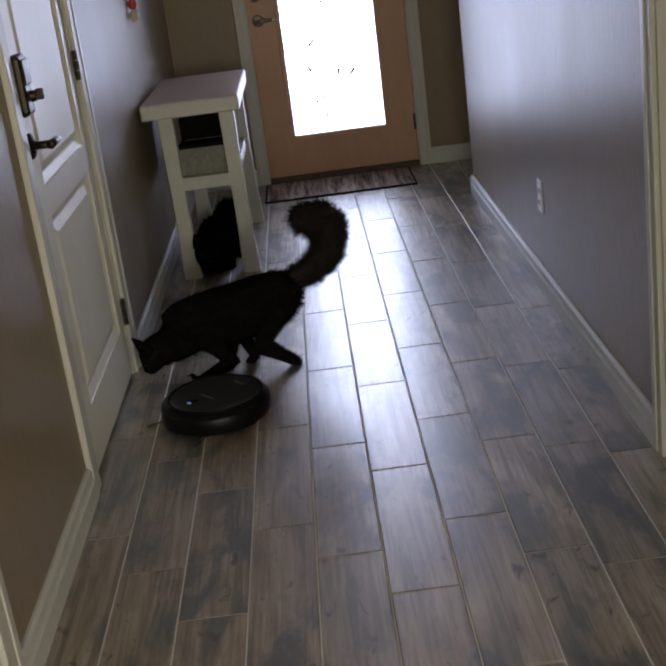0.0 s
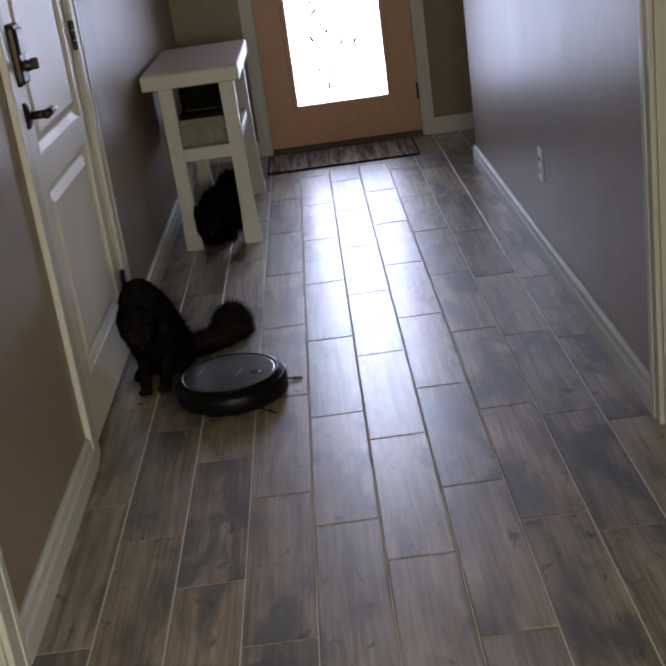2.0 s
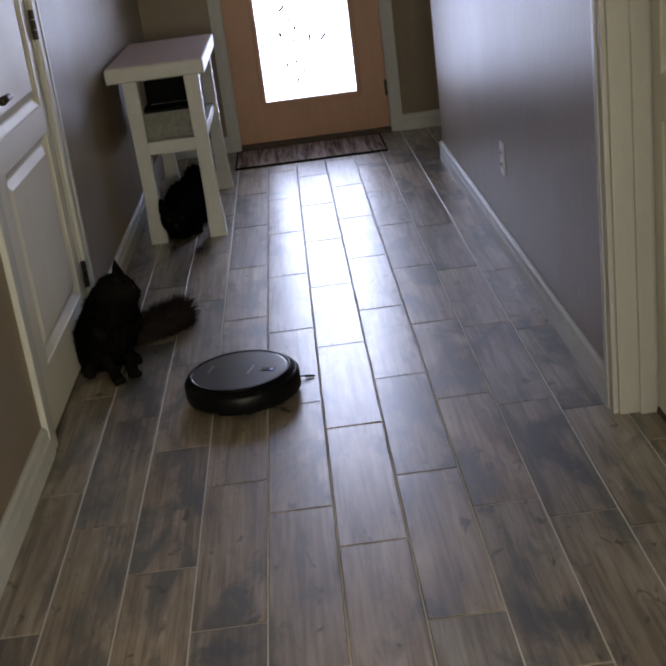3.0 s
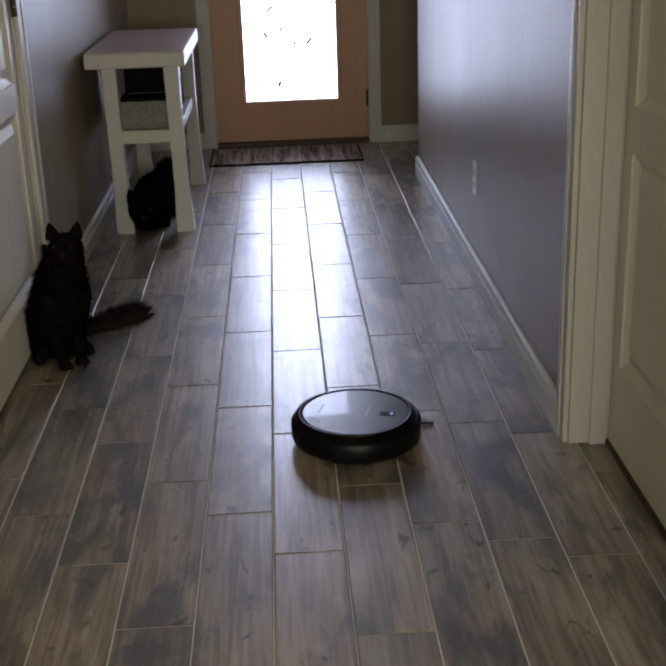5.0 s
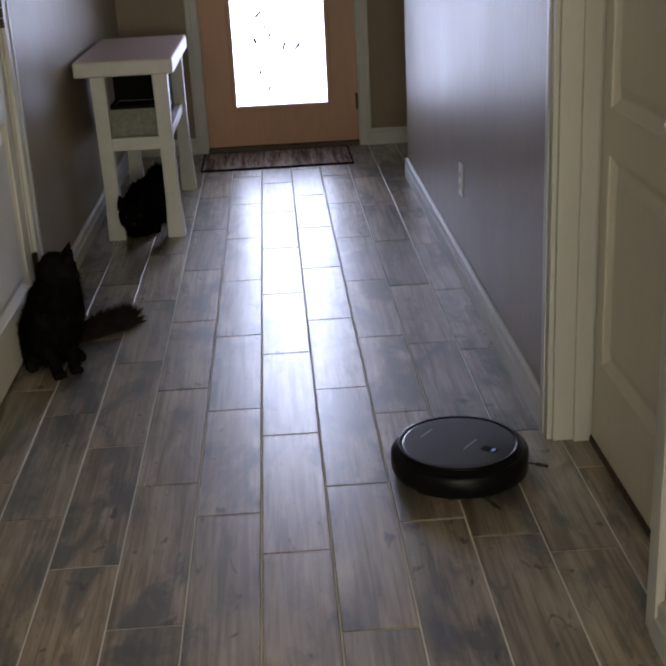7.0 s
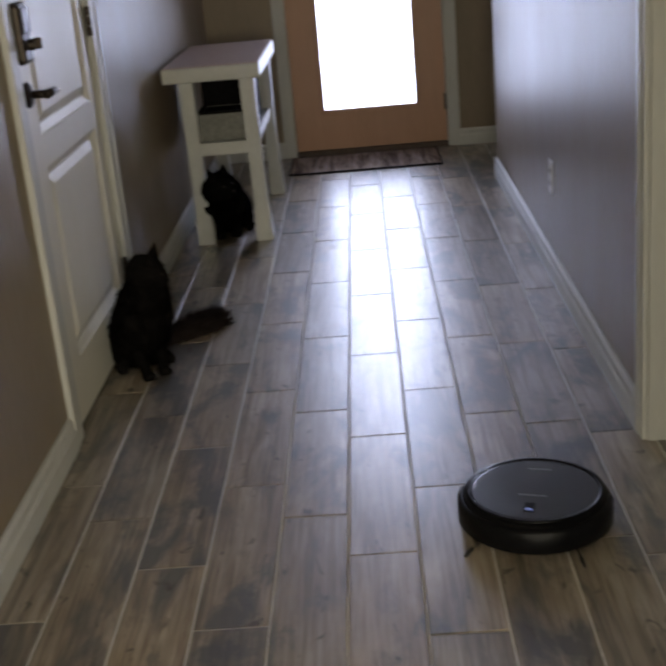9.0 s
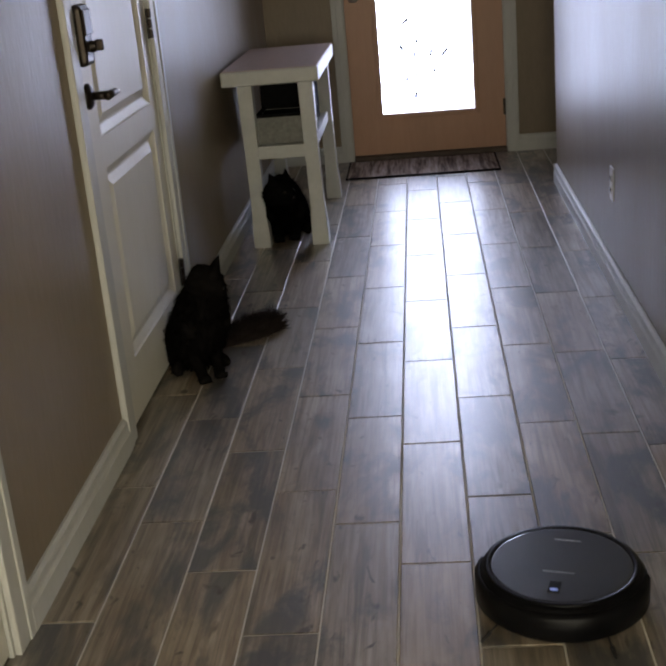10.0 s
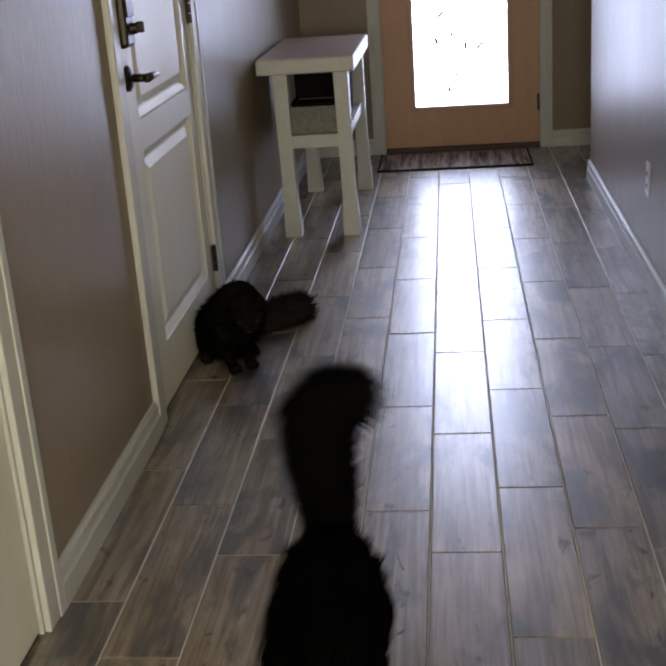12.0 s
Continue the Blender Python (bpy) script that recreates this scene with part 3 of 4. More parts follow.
# wall outlet
out = thing("wall_outlet", pose(XR, 4.05, 0.360, 0, 0, -90), "white double electrical outlet on the wall", "outlet")
part("cover_plate", boxes(((-0.036, -0.006, -0.059), (0.036, 0.0, 0.059)), bevel=0.003), OUTLETW, out)
for s in (-1, 1):
    soc = part("socket", turned(lathe([(0, 0), (0.017, 0), (0.016, 0.0025), (0, 0.003)], 20), pose(0, -0.0055, s * 0.021, 90)), OUTLETW, out)
    part("slot", boxes(((-0.008, -0.0095, s * 0.021 - 0.004), (-0.006, -0.0082, s * 0.021 + 0.006)), ((0.006, -0.0095, s * 0.021 - 0.004), (0.008, -0.0082, s * 0.021 + 0.006)), ((-0.002, -0.0095, s * 0.021 - 0.010), (0.002, -0.0082, s * 0.021 - 0.006))), DARKSLOT, soc, "dark pin slots")
part("screw", turned(lathe([(0, 0), (0.003, 0), (0, 0.0015)], 10), pose(0, -0.0055, 0, 90)), NICKEL, out)

# hanging wall ornament over the table
orn = thing("wall_ornament", pose(XL, 5.22, 1.255, 0, 0, 90), "small red and cream ornament hanging on the wall", "ornament")
part("backing_board", boxes(((-0.11, -0.014, 0.0), (0.11, 0, 0.16)), bevel=0.004), CREAM, orn)
part("hanging_cord", merged(rod((-0.09, -0.008, 0.16), (0, -0.004, 0.27), 0.002, 6), rod((0.09, -0.008, 0.16), (0, -0.004, 0.27), 0.002, 6)), BLACKFAB, orn)
random.seed(8)
for i, (x, z, mt) in enumerate(((-0.075, -0.05, CREAM), (-0.035, -0.115, RED), (0.005, -0.065, BLACKFAB), (0.045, -0.03, RED), (0.085, -0.06, CREAM), (-0.045, -0.165, CREAM))):
    p = part("pendant", turned(lathe([(0, -0.026), (0.014, -0.020), (0.023, 0.0), (0.015, 0.018), (0.004, 0.026), (0, 0.027)], 14), pose(x, -0.022, z)), mt, orn, smooth=True)
    part("string", rod((x, -0.016, z + 0.025), (x, -0.010, 0.004), 0.0012, 5), BLACKFAB, p)


# ---- robot vacuum ----
RR = 0.166


def robot_vacuum():
    t = thing("robot_vacuum", pose(0.316, 2.697, 0), "round black robot vacuum with a glossy dark glass top", "robot vacuum")
    part("body", lathe([(0, 0.006), (RR - 0.016, 0.006), (RR - 0.006, 0.012), (RR - 0.002, 0.024), (RR - 0.002, 0.056), (RR - 0.010, 0.068), (RR - 0.020, 0.074), (RR - 0.026, 0.0745), (0, 0.0745)], 72), BLACKPL, t, smooth=True)
    bm = bmesh.new()
    n, a0, a1 = 48, -95, 95
    prof = [(RR - 0.002, 0.010), (RR + 0.002, 0.014), (RR + 0.002, 0.058), (RR - 0.006, 0.068), (RR - 0.009, 0.066)]
    rings = []
    for i in range(n + 1):
        a = radians(a0 + (a1 - a0) * i / n)
        rings.append([bm.verts.new((r * math.cos(a), r * math.sin(a), z)) for r, z in prof])
    for a, b in zip(rings, rings[1:]):
        for i in range(len(prof) - 1):
            bm.faces.new((a[i], b[i], b[i + 1], a[i + 1]))
    part("bumper", bm, BLACKPL, t, "curved front bumper", smooth=True)
    part("rim", lathe([(RR - 0.021, 0.0738), (RR - 0.016, 0.0765), (RR - 0.024, 0.0785), (RR - 0.030, 0.0765), (RR - 0.030, 0.0738)], 72), BLACKPL, t, "glossy raised ring", smooth=True)
    part("top_disc", lathe([(RR - 0.0305, 0.0740), (RR - 0.0305, 0.0765), (RR - 0.034, 0.0772), (0, 0.0775)], 72), DISC, t, "smoked glossy disc")
    button = part("power_button", boxes(((0.066, -0.011, 0.0772), (0.104, 0.011, 0.0786)), bevel=0.0006), BLACKPL, t, "long power button")
    part("led", boxes(((0.092, -0.007, 0.0784), (0.099, 0.007, 0.0792))), LED, button, "small blue status light")
    part("print_mark", boxes(((0.030, -0.030, 0.0770), (0.034, 0.030, 0.0779))), PRINT, t, "pale printed bar")
    part("print_mark", boxes(((-0.092, -0.026, 0.0770), (-0.088, 0.026, 0.0779))), PRINT, t, "pale printed bar")
    for s in (-1, 1):
        part("drive_wheel", turned(lathe([(0, -0.012), (0.026, -0.012), (0.0285, -0.006), (0.0285, 0.006), (0.026, 0.012), (0, 0.012)], 24), pose(0, s * 0.105, 0.0285, 90)), RUBBER, t)
        hub = part("side_brush", turned(lathe([(0, 0), (0.010, 0), (0.010, 0.008), (0, 0.008)], 14), pose(0.112, s * 0.098, 0.006)), RUBBER, t, "spinning three-armed side brush")
        for k in range(3):
            a = radians(20 * s + 120 * k)
            part("bristle_arm", merged(rod((0.112, s * 0.098, 0.010), (0.112 + 0.042 * math.cos(a), s * 0.098 + 0.042 * math.sin(a), 0.006), 0.0026, 6, 0.0018),
                                       rod((0.112 + 0.042 * math.cos(a), s * 0.098 + 0.042 * math.sin(a), 0.006), (0.112 + 0.072 * math.cos(a), s * 0.098 + 0.072 * math.sin(a), 0.0035), 0.0045, 6, 0.0030)), RUBBER, hub)
    part("caster", turned(lathe([(0, -0.008), (0.012, -0.008), (0.0135, 0), (0.012, 0.008), (0, 0.008)], 18), pose(0.118, 0, 0.0135, 90)), RUBBER, t)
    return t


robot = robot_vacuum()


# ---- cats ----
def furred(bm, count, length, back, seed, flat=0.55, width=0.006):
    """Adds tapering tufts over a skin. back: the way the coat lies."""
    rnd = random.Random(seed)
    back = Vector(back)
    faces = [f for f in bm.faces if len(f.verts) == 4]
    cum, s = [], 0.0
    for f in faces:
        s += f.calc_area()
        cum.append(s)
    verts = [tuple(v.co) for v in bm.verts]
    bm.verts.index_update()
    polys = [[v.index for v in f.verts] for f in bm.faces]
    cuma = np.array(cum)
    for _ in range(count):
        f = faces[int(np.searchsorted(cuma, rnd.random() * s))]
        a, b, c, d = (v.co for v in f.verts)
        u, w = rnd.random(), rnd.random()
        p = a * (1 - u) * (1 - w) + b * u * (1 - w) + c * u * w + d * (1 - u) * w
        nrm = f.normal
        ln = length * rnd.uniform(0.55, 1.25)
        tip = p + (nrm * (1 - flat) + back * flat + Vector((rnd.uniform(-.3, .3), rnd.uniform(-.3, .3), rnd.uniform(-.3, .3)))).normalized() * ln
        side = nrm.cross(back)
        if side.length < 1e-3:
            side = nrm.orthogonal()
        side = side.normalized() * width * rnd.uniform(0.6, 1.3)
        along = back.normalized() * width * 0.8
        base = p - nrm * 0.004
        i = len(verts)
        verts += [tuple(base - side), tuple(base + side), tuple(base + along), tuple(tip)]
        polys += [[i, i + 1, i + 3], [i + 1, i + 2, i + 3], [i + 2, i, i + 3]]
    bm.free()
    me = bpy.data.meshes.new("coat")
    me.from_pydata(verts, [], polys)
    out = bmesh.new()
    out.from_mesh(me)
    bpy.data.meshes.remove(me)
    return out


YZ = ((0, 1, 0), (0, 0, 1))
XY = ((1, 0, 0), (0, 1, 0))
SPINE = 0.275
FORE, HIND = (0.115, 0.125), (0.125, 0.135)
TAIL, GREYTAIL = 0.060, 0.084


def build_cat(name, label, coat, tail_coat, slim, bush, size, seg_len):
    """A long-haired cat: its root lies on the floor under the hips, it looks along +x."""
    cat = thing(name, pose(0, 0, 0), label, "cat")
    cat.scale = (size, size, size)
    k = slim
    p = {}
    body = loft([((x, 0, dz), ry * k, rz * k, *YZ) for x, ry, rz, dz in (
        (-0.085, 0.022, 0.028, 0.008), (-0.070, 0.055, 0.060, 0.0), (-0.03, 0.080, 0.086, -0.004), (0.04, 0.086, 0.094, -0.010),
        (0.12, 0.086, 0.096, -0.014), (0.19, 0.082, 0.094, -0.012), (0.25, 0.072, 0.086, -0.006), (0.30, 0.056, 0.066, 0.004), (0.335, 0.030, 0.036, 0.012))], 20)
    p["body"] = part("body", furred(body, 4600, 0.024, (-1, 0, -0.25), 3, 0.74, 0.0028), coat, cat, smooth=True)
    head = loft([((x, 0, z), ry, rz, *YZ) for x, ry, rz, z in (
        (-0.062, 0.026, 0.026, -0.006), (-0.050, 0.042, 0.042, -0.004), (-0.028, 0.051, 0.050, -0.002), (0.0, 0.051, 0.050, 0.0), (0.028, 0.044, 0.043, -0.002),
        (0.044, 0.033, 0.031, -0.010), (0.055, 0.024, 0.021, -0.015), (0.062, 0.012, 0.011, -0.015))], 18)
    hs = Matrix.Scale(0.92, 4)
    p["head"] = part("head", furred(turned(head, hs), 900, 0.008, (-1, 0, -0.4), 5, 0.80, 0.003), coat, cat, smooth=True)
    for s in (-1, 1):
        ear = loft([((0.002, s * 0.029, 0.030), 0.021, 0.025, (1, 0, 0), (0, 1, 0)), ((-0.002, s * 0.034, 0.052), 0.014, 0.018, (1, 0, 0), (0, 1, 0)), ((-0.005, s * 0.038, 0.068), 0.007, 0.010, (1, 0, 0), (0, 1, 0)), ((-0.007, s * 0.041, 0.080), 0.0012, 0.002, (1, 0, 0), (0, 1, 0))], 10)
        part("ear", turned(ear, hs), coat, p["head"], smooth=True)
        part("eye", turned(turned(lathe([(0, -0.009), (0.007, -0.005), (0.009, 0), (0.007, 0.005), (0, 0.009)], 12), pose(0.038, s * 0.021, 0.010)), hs), EYE, p["head"], smooth=True)
    part("nose", turned(boxes(((0.058, -0.006, -0.013), (0.065, 0.006, -0.005)), bevel=0.002), hs), NOSE, p["head"])

    neck = loft([((0, 0, z), r * k, r * k, *XY) for z, r in ((0.035, 0.030), (0.015, 0.044), (-0.03, 0.052), (-0.08, 0.064), (-0.12, 0.066), (-0.15, 0.040))], 16)
    p["neck"] = part("neck", furred(neck, 1800, 0.028, (0, 0, -1), 9, 0.72, 0.0028), coat, cat, smooth=True)

    def limb(l, r0, r1, seed, count, foot):
        secs = [((0, 0, 0.02), r0 * 0.8, r0 * 0.6, *XY), ((0, 0, -0.01), r0 * 1.15, r0 * 0.85, *XY), ((0, 0, -l * 0.5), (r0 + r1) / 2, (r0 + r1) / 2.3, *XY), ((0, 0, -l * 0.9), r1, r1, *XY)]
        if foot:
            secs += [((0.010, 0, -l + 0.004), r1 * 1.55, r1 * 1.15, *XY), ((0.014, 0, -l - 0.006), r1 * 1.35, r1 * 1.0, *XY)]
        else:
            secs += [((0, 0, -l - 0.012), r1 * 0.7, r1 * 0.7, *XY)]
        return furred(loft(secs, 12), count, 0.013, (-0.2, 0, -1), seed, 0.7, 0.004)
    for i, s in enumerate((1, -1)):
        p["fu%d" % i] = part("foreleg", limb(FORE[0], 0.034, 0.022, 21 + i, 160, False), coat, cat, smooth=True)
        p["fl%d" % i] = part("forepaw", limb(FORE[1], 0.021, 0.0165, 31 + i, 120, True), coat, cat, smooth=True)
        p["hu%d" % i] = part("thigh", limb(HIND[0], 0.050 * k / 0.92, 0.028, 41 + i, 260, False), coat, cat, smooth=True)
        p["hl%d" % i] = part("hind_paw", limb(HIND[1], 0.026, 0.0170, 51 + i, 140, True), coat, cat, smooth=True)
    for j, r in enumerate((0.022 * bush, 0.029 * bush, 0.035 * bush, 0.038 * bush)):
        nxt = (0.029 * bush, 0.035 * bush, 0.038 * bush, 0.026 * bush)[j]
        seg = loft([((-0.012, 0, 0), r * 0.6, r * 0.6, *YZ), ((0, 0, 0), r, r, *YZ), ((seg_len * 0.5, 0, 0), (r + nxt) / 2 * 1.04, (r + nxt) / 2 * 1.04, *YZ), ((seg_len, 0, 0), nxt, nxt, *YZ), ((seg_len + 0.014, 0, 0), nxt * 0.5, nxt * 0.5, *YZ)], 12)
        p["t%d" % j] = part("tail_tip" if j == 3 else "tail_segment", furred(seg, 1900, (0.017 + 0.002 * j) * bush, (1, 0, 0), 61 + j, 0.45, 0.0022), tail_coat, cat, smooth=True)
    return cat, p


def bone(a, b, fwd):
    """Pose at a whose -z runs to b and whose x keeps to fwd."""
    z = (a - b).normalized()
    y = z.cross(fwd).normalized()
    x = y.cross(z)
    m = Matrix((x, y, z)).transposed().to_4x4()
    m.translation = a
    return m


def leg_bones(a, foot, l1, l2, bend):
    """Two-bone reach from a to foot; bend +1: the joint goes forward (hind knee), -1: backward (elbow)."""
    d = foot - a
    dist = min(max(d.length, abs(l1 - l2) + 0.012), l1 + l2 - 0.002)
    way = d.normalized()
    end = a + way * dist
    side = Vector((bend, 0, 0)) - way * way.x * bend
    side = side.normalized() if side.length > 1e-4 else Vector((0, 0, 1))
    c = (l1 * l1 + dist * dist - l2 * l2) / (2 * dist)
    knee = a + way * c + side * math.sqrt(max(l1 * l1 - c * c, 0))
    f = Vector((1, 0, 0.001))
    return bone(a, knee, f), bone(knee, end, f)


def cat_pose(hz, pitch, head, tail, fore, hind, bodyyaw=0.0, seg_len=TAIL):
    """Part poses in the cat's space. head: yaw, pitch; tail: (elevation, bearing) a segment; fore, hind: two foot places each."""
    body = pose(0, 0, hz) @ pose(0, 0, 0, 0, 0, bodyyaw) @ pose(0, 0, 0, 0, -pitch, 0)
    res = {"body": body}
    neck = body @ Vector((SPINE + 0.040, 0, 0.030))
    yaw, hp, hx, hzz = (*head, 0.055, 0.025)[:4] if len(head) == 2 else head
    q = pose(0, 0, 0, 0, 0, bodyyaw)
    hc = neck + q @ Vector((hx, 0, hzz))
    res["neck"] = bone(hc, body @ Vector((SPINE - 0.06, 0, -0.02)), Vector((1, 0, 0.001)))
    res["head"] = Matrix.Translation(hc) @ pose(0, 0, 0, 0, 0, yaw + bodyyaw) @ pose(0, 0, 0, 0, -hp, 0)
    for i, s in enumerate((1, -1)):
        a = body @ Vector((SPINE - 0.045, s * 0.046, -0.045))
        res["fu%d" % i], res["fl%d" % i] = leg_bones(a, Vector(fore[i]), *FORE, -1)
        a = body @ Vector((0.0, s * 0.044, -0.020))
        res["hu%d" % i], res["hl%d" % i] = leg_bones(a, Vector(hind[i]), *HIND, 1)
    at = body @ Vector((-0.072, 0, 0.030))
    for j, (el, az) in enumerate(tail):
        m = Matrix.Translation(at) @ pose(0, 0, 0, 0, 0, az) @ pose(0, 0, 0, 0, -el, 0)
        res["t%d" % j] = m
        at = m @ Vector((seg_len, 0, 0))
    return res


def sit(pitch=62, head=(0, 0), tail=None, hz=0.092, reach=0.15, seg_len=GREYTAIL):
    return cat_pose(hz, pitch, head, tail, ((reach - 0.010, 0.024, 0.004), (reach + 0.004, -0.026, 0.004)), ((0.075, 0.070, 0.010), (0.070, -0.070, 0.010)), 0.0, seg_len)


def stand(hz=0.205, pitch=0, head=(0, 0), tail=None, ph=0.0, stride=0.05, lift=0.03, seg_len=TAIL):
    f = []
    for k, (bx, y) in enumerate(((0.215, 0.045), (0.215, -0.045), (0.005, 0.055), (0.005, -0.055))):
        a = ph + (0, math.pi, math.pi * 1.1, 0.1)[k]
        f.append((bx + stride * math.cos(a), y, 0.004 + max(0.0, lift * math.sin(a))))
    return cat_pose(hz, pitch, head, tail, f[:2], f[2:], 0.0, seg_len)


def key_cat(cat, parts, rows):
    """rows: seconds, x, y, heading, part poses."""
    walk(cat, [(t, pose(x, y, 0, 0, 0, h)) for t, x, y, h, _ in rows])
    for name, ob in parts.items():
        walk(ob, [(t, p[name]) for t, _, _, _, p in rows])


grey_cat, grey_parts = build_cat("grey_cat", "long-haired dark grey cat with a bushy tail on the floor", GREYFUR, BROWNFUR, 0.94, 1.40, 1.08, GREYTAIL)
black_cat, black_parts = build_cat("black_cat", "long-haired black cat with a bushy tail", BLACKFUR, BLACKFUR, 0.82, 1.12, 1.28, 0.060)


# ---- floor ----
TW, TL, GAP = 0.153, 0.590, 0.0036
floor = setting("floor", boxes(((-3.1, -4.45, -0.12), (3.1, YF + TH, -0.0022))), GROUT, "grey-brown wood-look porcelain plank floor", "floor")
JOINT = {-6: 2.31, -5: 2.62, -4: 2.43, -3: 2.205, -2: 2.555, -1: 2.386, 0: 2.203, 1: 2.490, 2: 2.298, 3: 2.212, 4: 2.722, 5: 2.500, 6: 2.35, 7: 2.20}


def plank_mesh():
    hx, hy, b = (TW - GAP) / 2, (TL - GAP) / 2, 0.0020
    top = [(-hx + b, -hy + b, 0), (hx - b, -hy + b, 0), (hx - b, hy - b, 0), (-hx + b, hy - b, 0)]
    mid = [(-hx, -hy, -b), (hx, -hy, -b), (hx, hy, -b), (-hx, hy, -b)]
    low = [(x, y, -0.009) for x, y, _ in mid]
    me = bpy.data.meshes.new("plank")
    faces = [(0, 1, 2, 3)] + [(4 + i, 4 + (i + 1) % 4, (i + 1) % 4, i) for i in range(4)] + [(8 + i, 8 + (i + 1) % 4, 4 + (i + 1) % 4, 4 + i) for i in range(4)]
    me.from_pydata(top + mid + low, [], faces)
    me.materials.append(TILE)
    return me


PLANK = plank_mesh()
random.seed(21)
for col in range(-6, 8):
    j0 = JOINT[col]
    row = math.floor((1.0 - j0) / TL)
    while j0 + row * TL < YF:
        yc, xc = j0 + (row + 0.5) * TL, (col + 0.5) * TW
        row += 1
        if col > 5 and yc - TL / 2 < YE - 0.1:
            continue
        cut = 1.0
        if yc + TL / 2 > YF + TH:  # the last plank of a row is cut to fit the front wall
            cut = (YF + 0.02 - (yc - TL / 2)) / TL
            if cut < 0.05:
                continue
            yc += (cut - 1.0) * TL / 2
        ob = new("plank", PLANK)
        ob.parent = floor
        ob.matrix_basis = pose(xc, yc, random.uniform(-0.0003, 0.0003), random.uniform(-0.06, 0.06), random.uniform(-0.12, 0.12), random.choice((0, 180))) @ Matrix.Diagonal((1, cut, 1, 1))
bm_v, bm_f = [], []
for col in range(-20, 20):
    for row in range(-10, 14):
        xc, yc = (col + 0.5) * TW, JOINT.get(col, 2.2 + 0.13 * col) % TL + (row + 0.5) * TL
        near = -6 <= col <= 5 and yc > JOINT.get(col, 0) + math.floor((1.0 - JOINT.get(col, 0)) / TL) * TL
        side = col in (6, 7) and yc - TL / 2 > YE - 0.1
        if near or side or yc < -4.2 or yc > YF - TL / 2 + 0.1 or abs(xc) > 2.9:
            continue
        i = len(bm_v)
        hx, hy = (TW - GAP) / 2, (TL - GAP) / 2
        bm_v += [(xc - hx, yc - hy, 0), (xc + hx, yc - hy, 0), (xc + hx, yc + hy, 0), (xc - hx, yc + hy, 0)]
        bm_f.append((i, i + 1, i + 2, i + 3))
me = bpy.data.meshes.new("planks_beyond")
me.from_pydata(bm_v, [], bm_f)
me.materials.append(TILE)
beyond = new("planks_beyond", me)
beyond.parent = floor
tagged(beyond, "planks of the same floor further off", kind="stuff")


# ---- what moves ----
def ft(a, lift=0):
    """Tail laid on the floor at a bearing in the cat's space."""
    return [(-27 + lift, a - 3), (-3 + lift, a - 1), (5 + lift, a + 2), (10 + lift, a + 4)]


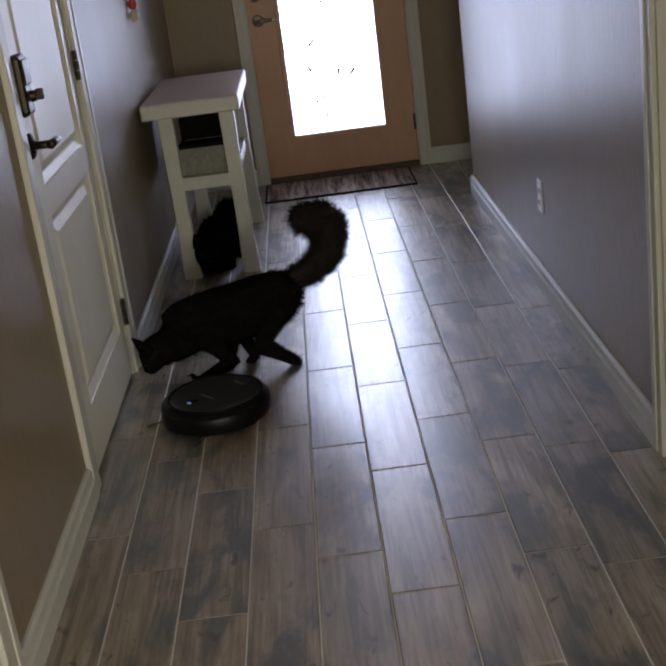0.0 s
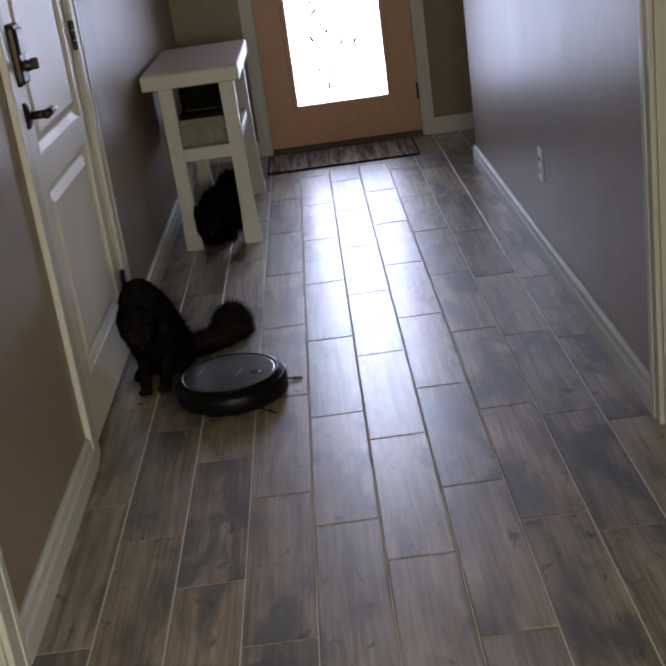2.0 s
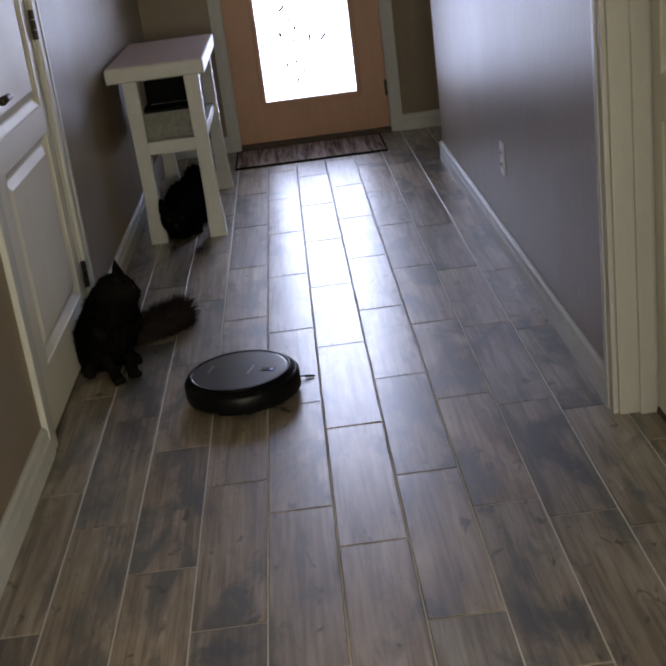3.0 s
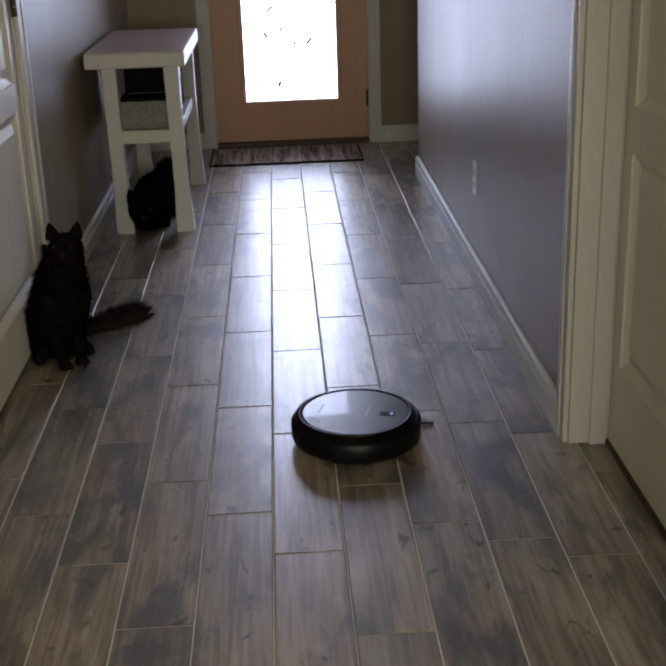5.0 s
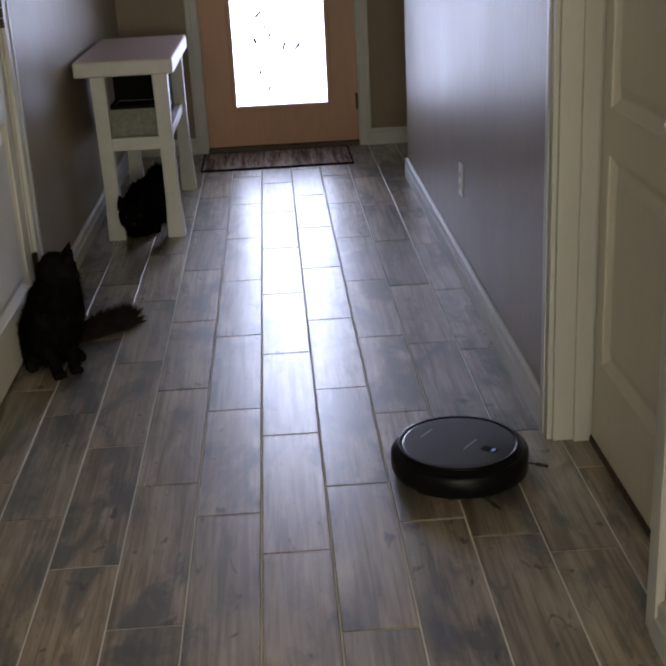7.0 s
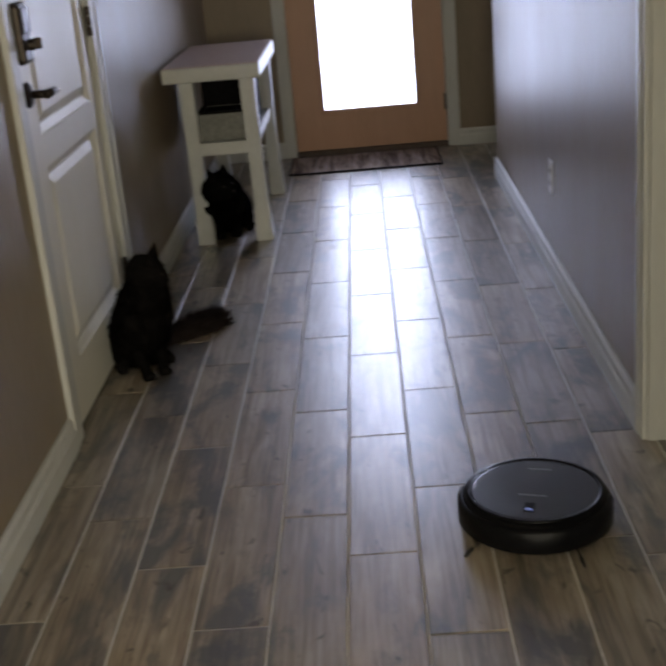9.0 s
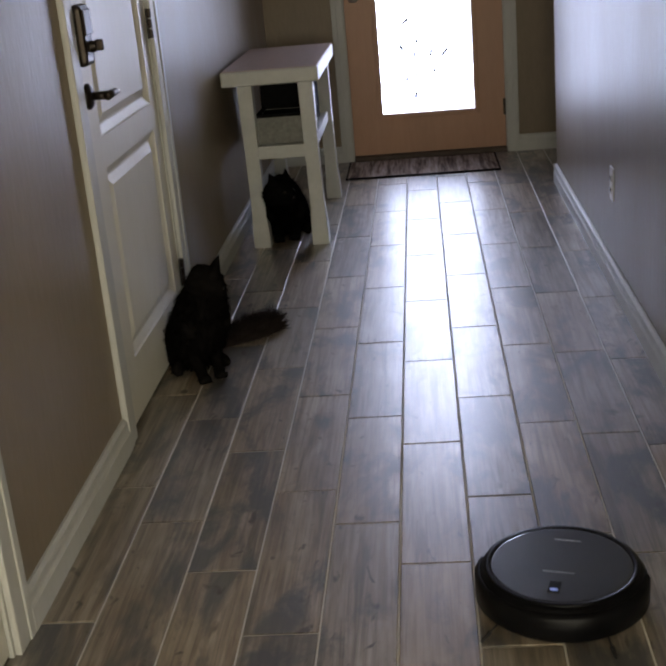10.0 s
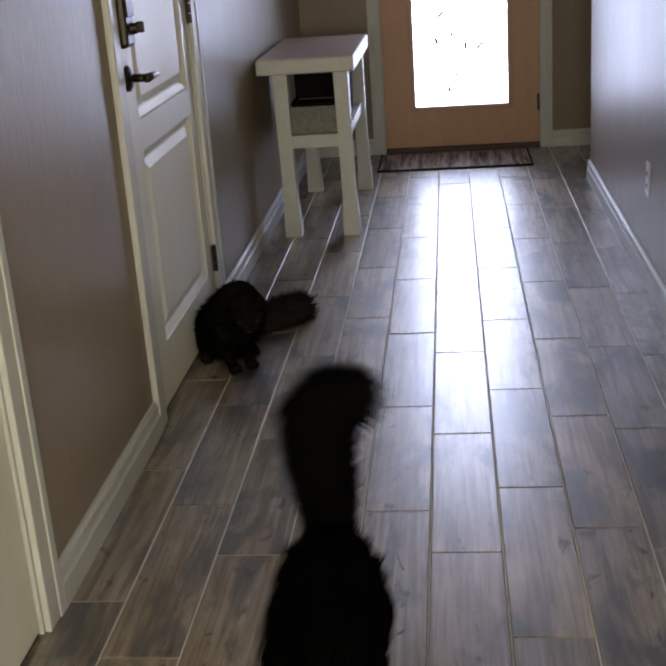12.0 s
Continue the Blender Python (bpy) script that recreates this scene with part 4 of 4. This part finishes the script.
def motions():
    walk(robot, [(t, pose(x, y - 0.014, 0, 0, 0, h)) for t, x, y, h in (
        (0.0, -0.427, 3.308, -140), (0.4, -0.444, 3.285, -100), (0.8, -0.447, 3.266, -70), (1.2, -0.448, 3.261, -40), (1.5, -0.433, 3.256, -25), (2.0, -0.378, 3.219, -18),
        (2.5, -0.309, 3.167, -18), (3.0, -0.222, 3.110, -18), (3.2, -0.178, 3.075, -18), (4.8, 0.176, 2.788, -18), (5.0, 0.213, 2.755, -18), (5.5, 0.315, 2.691, -17), (6.0, 0.418, 2.622, -17), (6.5, 0.470, 2.574, -18),
        (6.7, 0.480, 2.557, -22), (7.2, 0.481, 2.533, -55), (7.8, 0.474, 2.495, -98), (8.3, 0.461, 2.451, -106), (8.5, 0.447, 2.415, -106), (9.0, 0.413, 2.317, -106), (9.5, 0.369, 2.205, -105), (10.0, 0.320, 2.069, -105), (10.5, 0.270, 1.930, -105),
        (11.0, 0.225, 1.793, -105), (11.5, 0.176, 1.655, -105), (12.0, 0.122, 1.507, -105))])

    def up(e, a):
        return [(e - 10, 180), (e + 16, 180 + a), (e + 66, 180 + a), (e + 138, 180 + a)]
    key_cat(grey_cat, grey_parts, [
        (0.0, -0.240, 3.694, 196, stand(0.212, -5, (12, -45, 0.065, -0.10), up(28, 0), 0.2, 0.06, 0.03, GREYTAIL)),
        (0.3, -0.327, 3.681, 212, stand(0.205, -6, (15, -44, 0.060, -0.10), [(16, 165), (34, 165), (80, 165), (150, 165)], 1.6, 0.05, 0.03, GREYTAIL)),
        (0.6, -0.458, 3.656, 245, stand(0.195, -8, (10, -44, 0.055, -0.10), [(10, 125), (36, 128), (86, 128), (158, 128)], 3.0, 0.04, 0.03, GREYTAIL)),
        (0.9, -0.541, 3.597, 258, stand(0.170, 0, (5, -44, 0.055, -0.08), [(-5, 118), (50, 122), (105, 125), (165, 125)], 4.2, 0.02, 0.03, GREYTAIL)),
        (1.2, -0.590, 3.536, 264, sit(40, (0, -52, 0.070, -0.09), [(-12, 113), (20, 128), (65, 150), (120, 165)], 0.085, 0.20)),
        (1.5, -0.594, 3.523, 266, sit(44, (5, -52, 0.070, -0.09), [(-16, 112), (4, 138), (24, 172), (50, 200)], 0.075, 0.20)),
        (2.0, -0.596, 3.517, 264, sit(46, (28, -48, 0.070, -0.09), [(-22, 110), (-4, 130), (6, 165), (10, 195)], 0.070, 0.20)),
        (2.5, -0.655, 3.510, 288, sit(44, (28, -30, 0.060, -0.06), ft(92, 8), 0.070, 0.21)),
        (3.0, -0.686, 3.509, 298, sit(40, (68, -6, 0.058, 0.005), ft(96, 4), 0.062, 0.205)),
        (3.2, -0.686, 3.506, 298, sit(42, (70, -4, 0.058, 0.005), ft(96, 3), 0.060, 0.205)),
        (4.0, -0.686, 3.507, 298, sit(46, (10, 6), ft(98), 0.058, 0.20)),
        (4.8, -0.687, 3.500, 298, sit(54, (-80, 14), ft(100), 0.056, 0.175)),
        (5.0, -0.686, 3.499, 298, sit(54, (-25, 10), ft(100), 0.056, 0.175)),
        (5.3, -0.687, 3.500, 298, sit(52, (47, 0), ft(100), 0.056, 0.18)),
        (5.5, -0.688, 3.498, 298, sit(51, (74, -30), ft(100), 0.056, 0.185)),
        (6.0, -0.687, 3.499, 298, sit(48, (78, -32), ft(100), 0.056, 0.19)),
        (6.7, -0.685, 3.493, 298, sit(46, (78, -34), ft(100), 0.056, 0.195)),
        (7.5, -0.687, 3.493, 298, sit(45, (70, -28), ft(100), 0.056, 0.195)),
        (8.3, -0.685, 3.489, 298, sit(45, (57, -18), ft(100), 0.056, 0.195)),
        (9.0, -0.687, 3.502, 298, sit(46, (62, -20), ft(100), 0.056, 0.195)),
        (9.5, -0.685, 3.495, 298, sit(43, (66, -32, 0.058, 0.015), ft(100), 0.056, 0.20)),
        (10.0, -0.683, 3.499, 298, sit(43, (68, -32, 0.058, 0.015), ft(100), 0.056, 0.20)),
        (10.5, -0.684, 3.498, 298, sit(44, (66, -22, 0.058, 0.015), ft(100), 0.056, 0.20)),
        (11.0, -0.685, 3.497, 298, sit(37, (52, -10, 0.058, 0.005), ft(102), 0.058, 0.21)),
        (11.3, -0.684, 3.492, 298, sit(37, (60, -12, 0.058, -0.005), ft(100), 0.060, 0.21)),
        (11.6, -0.683, 3.488, 298, sit(34, (12, -28, 0.04, -0.035), ft(100), 0.062, 0.215)),
        (12.0, -0.683, 3.479, 298, sit(30, (-18, -42, 0.04, -0.045), ft(100), 0.064, 0.215))])

    tuck = [(-14, 168), (-6, 160), (0, 185), (4, 200)]
    seat = [(-34, 172), (-6, 178), (0, 186), (4, 190)]
    lie = cat_pose(0.066, 0, (10, -2, 0.015, -0.010), tuck, ((0.22, 0.055, 0.004), (0.22, -0.055, 0.004)), ((0.08, 0.085, 0.004), (0.08, -0.085, 0.004)))
    rows = [(0.0, -0.518, 5.220, 268, lie), (6.7, -0.521, 5.220, 268, lie), (7.5, -0.524, 5.211, 268, lie),
            (8.3, -0.533, 5.171, 270, sit(18, (20, 0, 0.04, -0.03), tuck, 0.070, 0.21, TAIL)),
            (8.6, -0.539, 5.153, 272, sit(27, (45, 4, 0.04, -0.03), seat, 0.052, 0.19, TAIL)),
            (9.5, -0.534, 5.150, 272, sit(29, (55, 4, 0.04, -0.03), seat, 0.052, 0.185, TAIL)),
            (10.1, -0.532, 5.157, 274, sit(27, (45, 0, 0.04, -0.03), seat, 0.052, 0.19, TAIL)),
            (10.3, -0.532, 5.138, 276, stand(0.130, 14, (30, 0, 0.04, -0.03), seat, 0.5, 0.02))]
    low = [(-10, 175), (5, 170), (15, 165), (25, 160)]
    flag = [(50, 175), (76, 140), (46, 100), (-40, 90)]
    path = ((10.5, -0.494, 4.972, 282, low, 0.165, 0), (10.65, -0.457, 4.833, 286, low, 0.170, -2), (10.8, -0.402, 4.646, 288, low, 0.175, -3),
            (10.9, -0.345, 4.483, 287, low, 0.18, -3), (11.0, -0.281, 4.215, 285, [(-20, 180), (-10, 180), (0, 180), (5, 180)], 0.185, -6),
            (11.1, -0.196, 4.010, 284, [(20, 195), (15, 205), (5, 215), (-5, 220)], 0.185, -4), (11.2, -0.113, 3.708, 284, [(35, 185), (30, 185), (20, 185), (10, 185)], 0.18, -8),
            (11.3, -0.063, 3.417, 279, [(30, 180), (40, 178), (48, 160), (40, 130)], 0.185, -8), (11.4, -0.026, 3.005, 273, [(32, 175), (50, 140), (14, 100), (-60, 90)], 0.185, -6), (11.5, -0.027, 2.648, 271, [(30, 172), (48, 125), (8, 95), (-70, 90)], 0.185, -5),
            (11.6, -0.019, 2.416, 269, flag, 0.185, -4), (11.7, -0.050, 2.287, 266, flag, 0.185, -3), (11.8, -0.076, 2.104, 267, [(55, 160), (60, 125), (52, 105), (5, 90)], 0.185, -2), (11.9, -0.111, 1.889, 270, flag, 0.185, 0),
            (12.0, -0.148, 1.693, 272, [(48, 188), (72, 198), (80, 190), (20, 85)], 0.185, 0))
    for i, (t, x, y, h, tail, hz, pit) in enumerate(path):
        head = (8, -14, 0.070, -0.005) if t < 11.25 else (12, -32, 0.095, -0.075)
        rows.append((t, x, y, h, stand(hz, pit, head, tail, (t - 10.5) * 15.0, 0.03 if t < 10.6 else 0.085, 0.05)))
    key_cat(black_cat, black_parts, rows)


motions()
